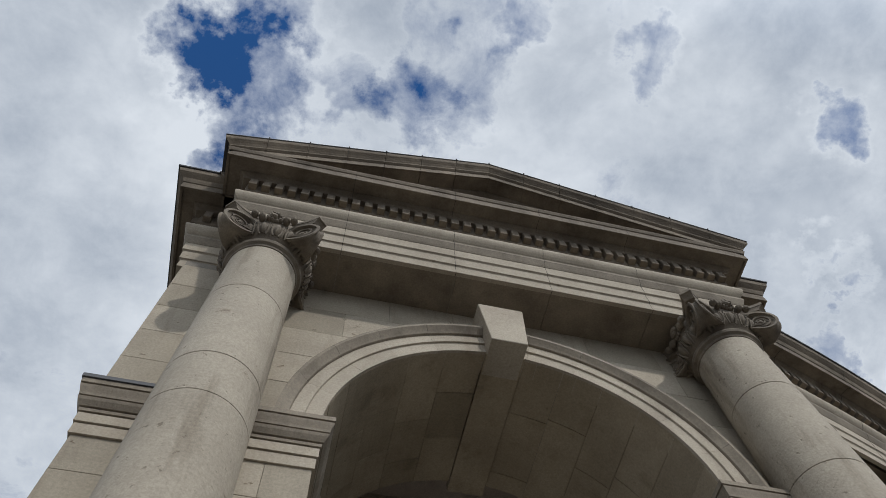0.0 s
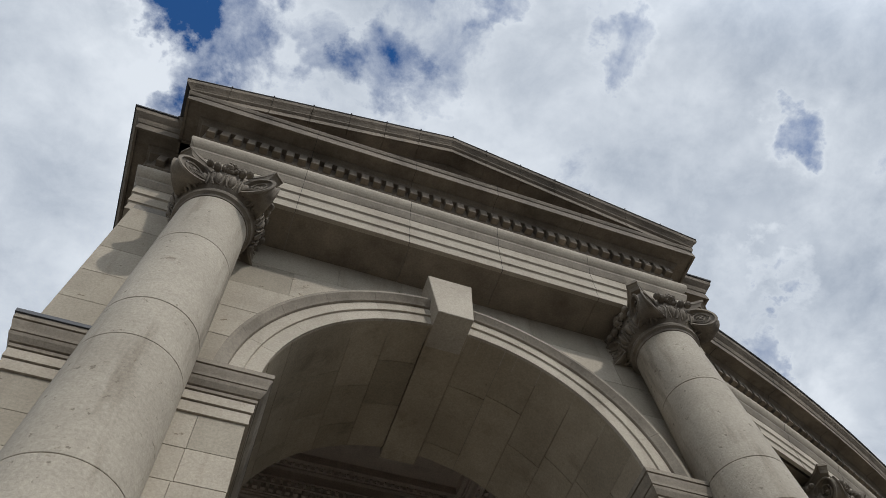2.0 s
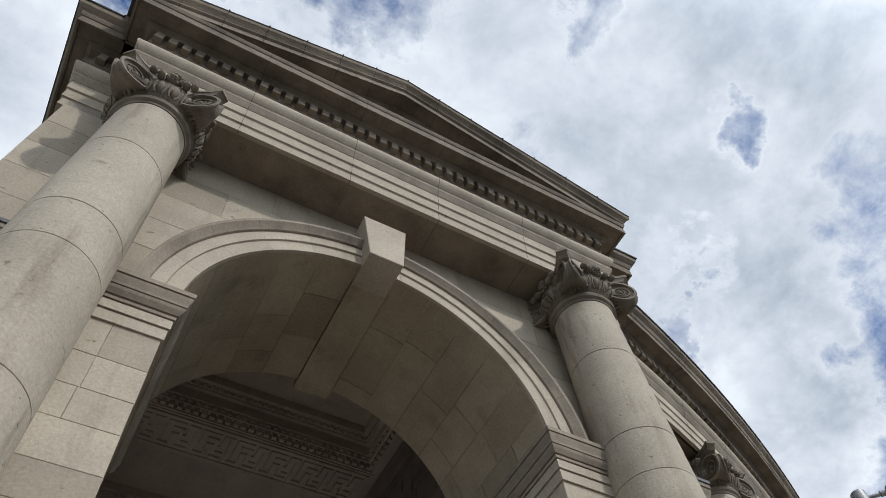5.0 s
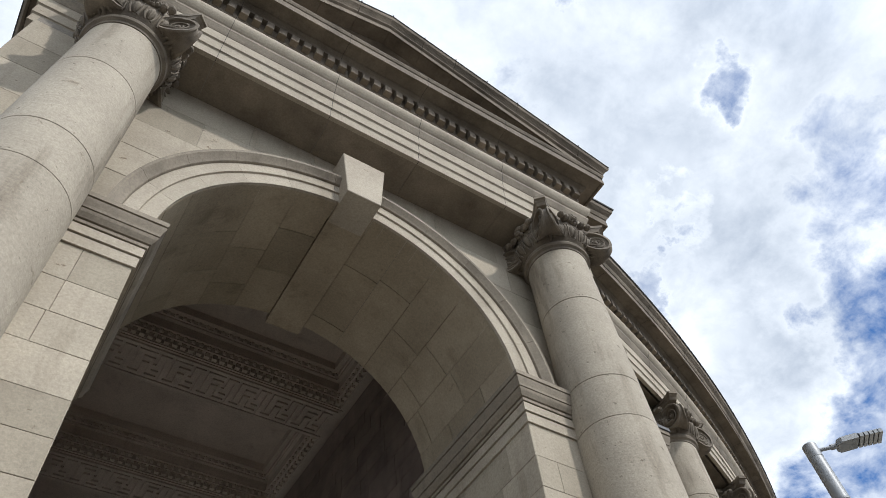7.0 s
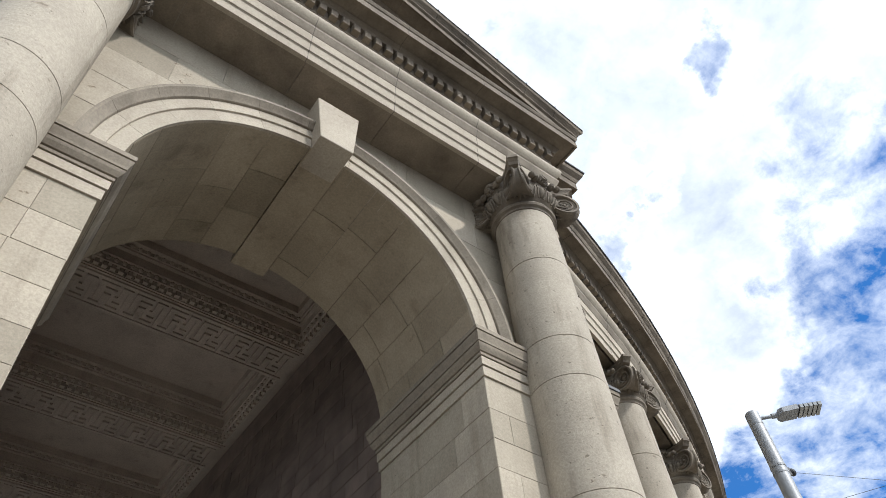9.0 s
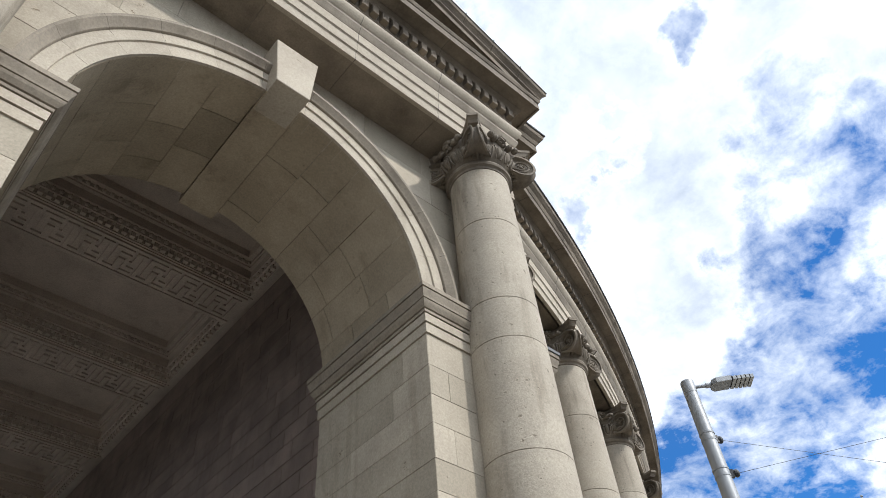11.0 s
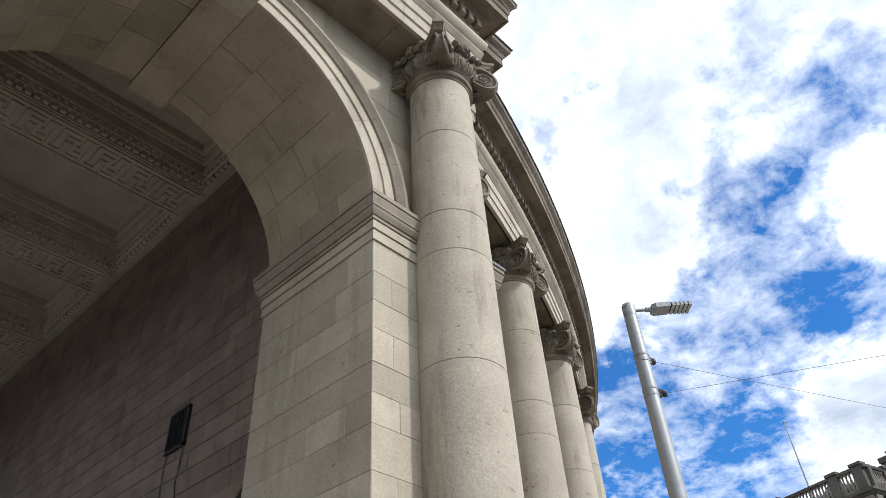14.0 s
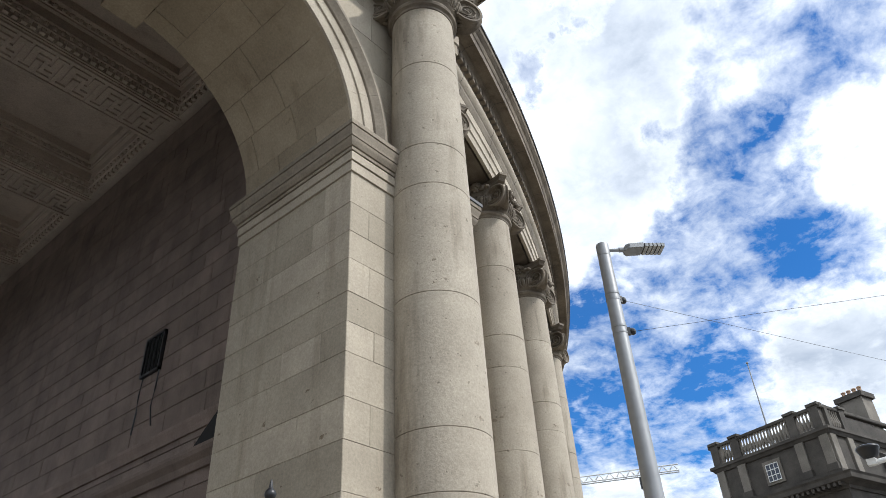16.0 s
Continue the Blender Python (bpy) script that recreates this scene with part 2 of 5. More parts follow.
PAVING = stone("granite_paving", (0.27, 0.252, 0.224), (0.2, 0.187, 0.166), 0.3, 0.3, 0.2)
FARSTONE = stone("grey_granite", (0.1, 0.09, 0.078), (0.042, 0.037, 0.032), 0.6, 0.3, 0.2, 0.6)
FARPALE = stone("pale_granite", (0.23, 0.208, 0.178), (0.13, 0.117, 0.1), 0.5, 0.3, 0.15, 0.6)
SLATE = stone("roof_slate", (0.12, 0.11, 0.1), (0.07, 0.065, 0.06), 0.4, 0.4, 0.2)
LEAD = paint("lead_flashing", (0.09, 0.09, 0.095), 0.6, 0.3)
STEEL = paint("galvanised_steel", (0.27, 0.28, 0.29), 0.5, 0.35, 0.12, 5.0)
DARKSTEEL = paint("dark_metal", (0.05, 0.05, 0.055), 0.5, 0.4)
IRON = paint("black_painted_iron", (0.012, 0.012, 0.014), 0.35, 0.0)
MATTBLACK = paint("matt_black", (0.01, 0.01, 0.01), 0.95)
CLAY = paint("clay_pots", (0.4, 0.26, 0.17), 0.8)
WHITE = paint("white_frame_paint", (0.7, 0.7, 0.68), 0.5)
CRANE = paint("pale_crane_paint", (0.6, 0.6, 0.58), 0.5)
ASPHALT = paint("asphalt", (0.05, 0.05, 0.052), 0.9, 0.0, 0.3, 40, 0.4)
GLASS, _nt, _p = material("window_glass", 0.05)
_p.inputs["Base Color"].default_value = (0.02, 0.03, 0.05, 1)
LAMPGLASS = paint("lamp_lenses", (0.35, 0.36, 0.36), 0.2, 0.2)

# ---- mesh helpers ----


def thing(name, label, category, group="", at=(0, 0, 0), kind=""):
    ob = new(name)
    ob.location = at
    ob.empty_display_size = 0.2
    return tagged(ob, label, category, group, kind)


def part(name, bm, mat, parent, label="", smooth=False, kind=""):
    me = bpy.data.meshes.new(name)
    bmesh.ops.recalc_face_normals(bm, faces=bm.faces)
    bm.to_mesh(me)
    bm.free()
    if smooth:
        for f in me.polygons:
            f.use_smooth = True
        me.set_sharp_from_angle(angle=radians(27))
    me.materials.append(mat)
    ob = new(name, me)
    if parent:
        ob.parent = parent
        ob.matrix_parent_inverse = Matrix.Translation(-parent.location) if parent.parent is None else Matrix.Identity(4)
    if label or kind:
        tagged(ob, label, kind=kind)
    return ob


def add_box(bm, lo, hi, m=None):
    vs = [bm.verts.new((x, y, z)) for x in (lo[0], hi[0]) for y in (lo[1], hi[1]) for z in (lo[2], hi[2])]
    for f in ((0, 1, 3, 2), (4, 6, 7, 5), (0, 4, 5, 1), (2, 3, 7, 6), (0, 2, 6, 4), (1, 5, 7, 3)):
        bm.faces.new([vs[i] for i in f])
    if m is not None:
        for v in vs:
            v.co = m @ v.co
    return vs


def box(lo, hi, m=None):
    bm = bmesh.new()
    add_box(bm, lo, hi, m)
    return bm


def add_sweep(bm, path, profile, side=1.0):
    """A closed profile of (out, up) carried along the plan line path; out is to the right of travel."""
    n = len(path)
    rings = []
    for i, p in enumerate(path):
        p = Vector(p)
        a = (p - Vector(path[i - 1])).normalized() if i else None
        b = (Vector(path[i + 1]) - p).normalized() if i < n - 1 else None
        a, b = a or b, b or a
        na, nb = Vector((a.y, -a.x)) * side, Vector((b.y, -b.x)) * side
        k = (na + nb) / max(0.3, 1 + na.dot(nb))
        rings.append([bm.verts.new((p.x + k.x * o, p.y + k.y * o, z)) for o, z in profile])
    m = len(profile)
    for r, s in zip(rings, rings[1:]):
        for j in range(m):
            bm.faces.new((r[j], r[(j + 1) % m], s[(j + 1) % m], s[j]))
    bm.faces.new(rings[0]); bm.faces.new(rings[-1][::-1])


def sweep(path, profile, side=1.0):
    bm = bmesh.new()
    add_sweep(bm, path, profile, side)
    return bm


def add_lathe(bm, profile, seg=48, at=(0, 0), cap=True):
    rings = [[bm.verts.new((at[0] + r * math.cos(2 * math.pi * i / seg), at[1] + r * math.sin(2 * math.pi * i / seg), z)) for i in range(seg)] for r, z in profile]
    for a, b in zip(rings, rings[1:]):
        for i in range(seg):
            bm.faces.new((a[i], a[(i + 1) % seg], b[(i + 1) % seg], b[i]))
    if cap:
        bm.faces.new(rings[0]); bm.faces.new(rings[-1])


def lathe(profile, seg=48, at=(0, 0)):
    bm = bmesh.new()
    add_lathe(bm, profile, seg, at)
    return bm


def add_ball(bm, c, r, m=None, u=10, v=7):
    mat = Matrix.Translation(c) @ (m or Matrix.Identity(4)) @ Matrix.Diagonal((*(r if isinstance(r, tuple) else (r, r, r)), 1))
    bmesh.ops.create_uvsphere(bm, u_segments=u, v_segments=v, radius=1, matrix=mat)


def add_tube(bm, pts, radii, seg=8):
    rings = []
    for i, p in enumerate(pts):
        p = Vector(p)
        d = (Vector(pts[min(i + 1, len(pts) - 1)]) - Vector(pts[max(i - 1, 0)])).normalized()
        q = d.to_track_quat("Z", "Y")
        r = radii[i] if isinstance(radii, (list, tuple)) else radii
        rings.append([bm.verts.new(p + q @ Vector((r * math.cos(2 * math.pi * k / seg), r * math.sin(2 * math.pi * k / seg), 0))) for k in range(seg)])
    for a, b in zip(rings, rings[1:]):
        for k in range(seg):
            bm.faces.new((a[k], a[(k + 1) % seg], b[(k + 1) % seg], b[k]))
    bm.faces.new(rings[0]); bm.faces.new(rings[-1])


def block(w, h, d, ch=0.0035):
    """A dressed block: back on y = 0, chamfered face towards -y, from x 0..w and z 0..h."""
    bm = bmesh.new()
    q = lambda y, e: [bm.verts.new(c) for c in ((e, y, e), (w - e, y, e), (w - e, y, h - e), (e, y, h - e))]
    a, b, c = q(0, 0), q(-d + ch, 0), q(-d, ch)
    for s, t in ((a, b), (b, c)):
        for i in range(4):
            bm.faces.new((s[i], s[(i + 1) % 4], t[(i + 1) % 4], t[i]))
    bm.faces.new(c)
    return bm


def ashlar(parent, m, width, courses, mat, rng, lengths=(0.5, 1.05), joint=0.0022, depth=0.012, clip=None, name="ashlar_block", joined=None):
    """Blocks on a wall face: m carries x along the wall, z up and -y out of it."""
    for ci, (z0, z1) in enumerate(courses):
        lo, hi = (0.0, width) if clip is None else clip(z0, z1)
        if hi - lo < 0.05:
            continue
        x = lo
        first = True
        while x < hi - 0.02:
            l = rng.uniform(*lengths) * (0.55 if first and ci % 2 else 1.0)
            first = False
            e = x + l
            if hi - e < lengths[0] * 0.45:
                e = hi
            if joined is not None:
                q = joined
                mm = m @ Matrix.Translation((x + joint / 2, 0, z0 + joint / 2))
                add_box(q, (0, -depth - rng.uniform(0, 0.004), 0), (e - x - joint, 0, z1 - z0 - joint), mm)
                x = e
                continue
            ob = part(name, block(e - x - joint, z1 - z0 - joint, depth + rng.uniform(0, 0.004)), mat, parent)
            ob.matrix_basis = m @ Matrix.Translation((x + joint / 2, 0, z0 + joint / 2))
            x = e


def courses_of(z0, z1, rng, lo=0.30, hi=0.38):
    out, z = [], z1
    while z > z0 + 0.05:
        h = rng.uniform(lo, hi)
        if z - h - z0 < lo * 0.6:
            h = z - z0
        out.append((z - h, z))
        z -= h
    return out


# ---- plan of the archway, in metres: x along the front, y inwards, z up ----
SPAN, RAD = 2.02, 2.02            # half the opening, radius of the arch
SPRING = 7.24                     # top of the impost
AXIS = 7.16                       # centre of the arch
PIER, WALL = 0.0, 0.21            # faces of pier and of wall
PIER_OUT, WALL_OUT = 3.97, 4.10
BACK = 1.95                       # inner face of the gate
COL_X, COL_Y, COL_R = 3.02, -0.19, 0.48
ARC_Z = 10.42                     # underside of the architrave
ENT_FACE, ENT_L, ENT_R = -0.41, -3.57, 3.72
SIDE_FACE, SIDE_L, SIDE_R = 0.225, -4.18, 4.32

ARCHITRAVE = [(-0.06, 10.42), (0, 10.42), (0, 10.60), (0.012, 10.615), (0.025, 10.62), (0.025, 10.83), (0.04, 10.845), (0.05, 10.85), (0.05, 11.06), (-0.06, 11.06)]
CYMATIUM = [(-0.3, 11.06), (0.055, 11.06), (0.07, 11.09), (0.085, 11.13), (0.10, 11.17), (0.105, 11.18), (0.105, 11.23), (-0.3, 11.23)]
FRIEZE = [(-0.3, 11.23)] + [(0.02 + 0.15 * math.sin(math.pi * k / 12) ** 0.8, 11.23 + 0.42 * k / 12) for k in range(13)] + [(-0.3, 11.65)]
BED = [(-0.3, 11.65), (0.04, 11.65), (0.05, 11.68), (0.09, 11.73), (0.09, 11.99), (0.17, 12.0), (0.19, 12.05), (0.23, 12.09), (0.24, 12.12), (-0.3, 12.12)]
CORONA = [(-0.3, 12.12), (0.42, 12.12), (0.42, 12.09), (0.455, 12.09), (0.455, 12.27), (0.47, 12.28), (0.49, 12.33), (0.495, 12.35), (-0.3, 12.36)]
SIMA = [(-0.3, 12.36), (0.495, 12.354), (0.50, 12.37), (0.53, 12.40), (0.575, 12.45), (0.59, 12.51), (0.59, 12.555), (-0.3, 12.6)]
CAPPING = [(-0.3, 12.604), (0.60, 12.557), (0.612, 12.54), (0.62, 12.56), (0.60, 12.585), (-0.3, 12.63)]


def entablature(name, label, path, dentil_spans, sima, joints=()):
    ent = thing(name, label, "entablature", kind="structure")
    part("architrave", sweep(path, ARCHITRAVE), TRIM, ent, "three-band limestone architrave", kind="structure")
    part("cymatium", sweep(path, CYMATIUM), WEATHERED, ent, "weathered top moulding of the architrave")
    part("frieze", sweep(path, FRIEZE), TRIM, ent, "bulging plain limestone frieze")
    part("bed_moulding", sweep(path, BED), CORNICE, ent)
    part("corona", sweep(path, CORONA), CORNICE, ent, "soot-stained projecting cornice")
    if sima:
        part("sima", sweep(path, SIMA), CORNICE, ent)
        part("lead_capping", sweep(path, CAPPING), LEAD, ent, "dark lead capping")
    # upright joints between the stones of the bands
    for (ax, ay), (bx, by) in joints:
        for prof in (ARCHITRAVE, CYMATIUM, FRIEZE, BED, CORONA, SIMA)[:6 if sima else 5]:
            part("joint", sweep([(ax, ay), (bx, by)], [(o + (0.0015 if o > -0.05 else 0.0), z + (0.0012 if k > len(prof) // 2 else -0.0012)) for k, (o, z) in enumerate(prof)]), DARKMORTAR, ent)
    # dentils: boxes standing on the bed moulding
    for (ax, ay), (bx, by) in dentil_spans:
        a, b = Vector((ax, ay, 0)), Vector((bx, by, 0))
        d = (b - a).normalized()
        n = int((b - a).length / 0.185)
        step = (b - a).length / n
        rot = Matrix(((d.x, -d.y, 0, 0), (d.y, d.x, 0, 0), (0, 0, 1, 0), (0, 0, 0, 1)))
        me = None
        for i in range(n):
            if me is None:
                ob = part("dentil", block(0.115, 0.20, 0.10, 0.008), CORNICE, ent)
                me = ob.data
            else:
                ob = new("dentil", me)
                ob.parent = ent
            ob.matrix_basis = Matrix.Translation(a + d * (step * (i + 0.5) - 0.0575) + Vector((0, 0, 11.775))) @ rot
    return ent


def pavilion():
    rng = random.Random(4)
    gate = thing("wall_front", "weathered pale limestone gateway wall with arched opening", "wall", kind="structure")
    # solid cores behind the dressed blocks
    for s in (-1, 1):
        lo, hi = sorted((s * (SPAN + 0.012), s * PIER_OUT))
        part("pier", box((lo, PIER + 0.012, 0), (hi, BACK - 0.012, SPRING)), MORTAR, gate)
    # wall above the springing, with the arch cut out
    bm = bmesh.new()
    n, RC = 40, RAD + 0.03
    pts = [(-WALL_OUT + 0.012, SPRING), (-RC, SPRING)] + [(-RC * math.cos(math.pi * i / n), AXIS + RC * math.sin(math.pi * i / n)) for i in range(2, n - 1)] + [(RC, SPRING), (WALL_OUT - 0.012, SPRING), (WALL_OUT - 0.012, 12.4), (-WALL_OUT + 0.012, 12.4)]
    f = bm.faces.new([bm.verts.new((x, WALL + 0.012, z)) for x, z in pts])
    e = bmesh.ops.extrude_face_region(bm, geom=[f])
    for v in e["geom"]:
        if isinstance(v, bmesh.types.BMVert):
            v.co.y = BACK - 0.012
    part("upper_wall", bm, MORTAR, gate)
    # pier faces
    edges = [6.64, 6.23, 5.87, 5.54, 5.16, 4.84, 4.53, 4.10, 3.72, 3.29, 2.9, 2.5, 2.1, 1.7, 1.3, 0.85, 0.4, 0.0]
    cs = list(zip(edges[1:], edges))
    for s in (-1, 1):
        x0 = SPAN if s > 0 else -PIER_OUT
        ashlar(gate, Matrix.Translation((x0, PIER + 0.012, 0)), PIER_OUT - SPAN, cs, ASHLAR, rng, (0.42, 0.85))
        # reveals of the opening
        m = Matrix.Translation((s * (SPAN + 0.012), PIER if s < 0 else BACK, 0)) @ Matrix.Rotation(radians(90 if s < 0 else -90), 4, "Z")
        ashlar(gate, m, BACK, cs, ASHLAR, rng, (0.55, 1.0))
    # spandrels and flanks of the upper wall
    cu = courses_of(SPRING, ARC_Z + 0.02, rng, 0.46, 0.58)
    ro = RAD + 0.42

    def spandrel(z0, z1):
        zz = max(0.0, z0 - AXIS)
        half = math.sqrt(max(0.0, ro * ro - zz * zz))
        return half
    for s in (-1, 1):
        for z0, z1 in cu:
            h = spandrel(z0, z1)
            lo, hi = (h, WALL_OUT) if s > 0 else (-WALL_OUT, -h)
            ashlar(gate, Matrix.Translation((lo, WALL + 0.012, 0)), hi - lo, [(z0, z1)], ASHLAR, rng, (0.8, 1.5))
    # vault: rows of blocks running inwards
    rows = 13
    for i in range(rows):
        a0, a1 = math.pi * i / rows, math.pi * (i + 1) / rows
        if i == rows // 2:
            continue
        y = 0.03
        while y < BACK - 0.02:
            l = rng.uniform(0.55, 1.15)
            e = y + l if BACK - y - l > 0.25 else BACK - 0.004
            bm = bmesh.new()
            k = 3
            r0, r1 = RAD + 0.02 + rng.uniform(0, 0.004), RAD + 0.06
            g = 0.0025
            vs = []
            for j in range(k + 1):
                a = a0 + (a1 - a0) * j / k
                a = min(max(a, a0 + g / RAD), a1 - g / RAD)
                vs.append([bm.verts.new((-r * math.cos(a), yy, AXIS + r * math.sin(a))) for r, yy in ((r0 - 0.02 + 0.006, y + g), (r0 - 0.02, y + g + 0.006), (r0 - 0.02, e - g - 0.006), (r0 - 0.02 + 0.006, e - g), (r1, e - g), (r1, y + g))])
            for p, q in zip(vs, vs[1:]):
                for j in range(6):
                    bm.faces.new((p[j], p[(j + 1) % 6], q[(j + 1) % 6], q[j]))
            bm.faces.new(vs[0]); bm.faces.new(vs[-1])
            part("vault_stone", bm, VAULT, gate)
            y = e
    # rib along the crown, ending in the keystone
    hw = 0.235
    part("crown_rib", box((-hw, 0.0, AXIS + RAD - 0.04), (hw, BACK + 0.13, AXIS + RAD + 0.1)), VAULT, gate, "plain stone rib along the vault crown")
    bm = bmesh.new()
    zb, zt = AXIS + RAD - 0.042, 10.06
    loop = lambda z, w, y: [bm.verts.new((x, yy, z)) for x, yy in ((-w, y), (w, y), (w, 0.3), (-w, 0.3))]
    a, b = loop(zb, 0.225, -0.215), loop(zt, 0.30, -0.19)
    for i in range(4):
        bm.faces.new((a[i], a[(i + 1) % 4], b[(i + 1) % 4], b[i]))
    bm.faces.new(a); bm.faces.new(b)
    bmesh.ops.bevel(bm, geom=bm.edges[:], offset=0.008, segments=1, affect="EDGES")
    part("keystone", bm, TRIM, gate, "plain wedge-shaped limestone keystone")
    # archivolt in voussoirs: two flat bands and an outer moulding
    prof_in = [(RAD + 0.004, 0.25), (RAD + 0.004, 0.0), (RAD + 0.165, 0.0), (RAD + 0.17, -0.022), (RAD + 0.305, -0.022), (RAD + 0.305, 0.25)]
    prof_out = [(RAD + 0.3052, 0.25), (RAD + 0.3052, -0.03), (RAD + 0.315, -0.05), (RAD + 0.345, -0.065), (RAD + 0.385, -0.10), (RAD + 0.40, -0.11), (RAD + 0.435, -0.11), (RAD + 0.435, 0.25)]
    nv = 11
    a_lo = math.asin((SPRING - AXIS) / RAD)
    for prof, mat, name in ((prof_in, TRIM, "archivolt_stone"), (prof_out, WEATHERED, "archivolt_moulding")):
        for i in range(nv):
            a0 = a_lo + (math.pi - 2 * a_lo) * i / nv
            a1 = a_lo + (math.pi - 2 * a_lo) * (i + 1) / nv
            bm = bmesh.new()
            rings = []
            kk = 8
            for j in range(kk + 1):
                a = a0 + 0.0006 + (a1 - a0 - 0.0012) * j / kk
                rings.append([bm.verts.new((-r * math.cos(a), y, AXIS + r * math.sin(a))) for r, y in prof])
            for p, q in zip(rings, rings[1:]):
                for j in range(len(prof)):
                    bm.faces.new((p[j], p[(j + 1) % len(prof)], q[(j + 1) % len(prof)], q[j]))
            bm.faces.new(rings[0]); bm.faces.new(rings[-1])
            part(name, bm, mat, gate, smooth=True)
    # imposts: round the three free sides of each pier
    low = [(-0.1, 6.64), (0.022, 6.64), (0.022, 6.765), (0.0, 6.768), (0.0, 6.78), (0.036, 6.78), (0.036, 6.888), (0.0, 6.892), (-0.1, 6.90)]
    imp = [(-0.1, 6.904), (0.045, 6.904), (0.05, 6.935), (0.02, 6.938), (0.02, 6.95), (0.06, 6.952), (0.09, 7.0), (0.1, 7.03), (0.062, 7.034), (0.062, 7.047), (0.10, 7.05), (0.105, 7.08), (0.122, 7.13), (0.13, 7.16), (0.088, 7.164), (0.088, 7.177), (0.135, 7.18), (0.135, 7.236), (-0.1, 7.24)]
    for s in (-1, 1):
        a, b = (SPAN, PIER_OUT) if s > 0 else (-PIER_OUT, -SPAN)
        line = [(a + 0.4, BACK), (a, BACK), (a, PIER), (b, PIER), (b, BACK)] if s > 0 else [(a, BACK), (a, PIER), (b, PIER), (b, BACK), (b - 0.6, BACK)]
        part("impost_band", sweep(line, low), TRIM, gate, "flat limestone bands below the impost")
        part("impost", sweep(line, imp), WEATHERED, gate, "weathered moulded limestone impost")
        part("impost_flashing", box((a - 0.15 if s < 0 else b - 0.9, PIER - 0.15, 7.24), (b + 0.15 if s > 0 else a + 0.9, PIER + 0.20, 7.285)), LEAD, gate, "dark lead flashing")


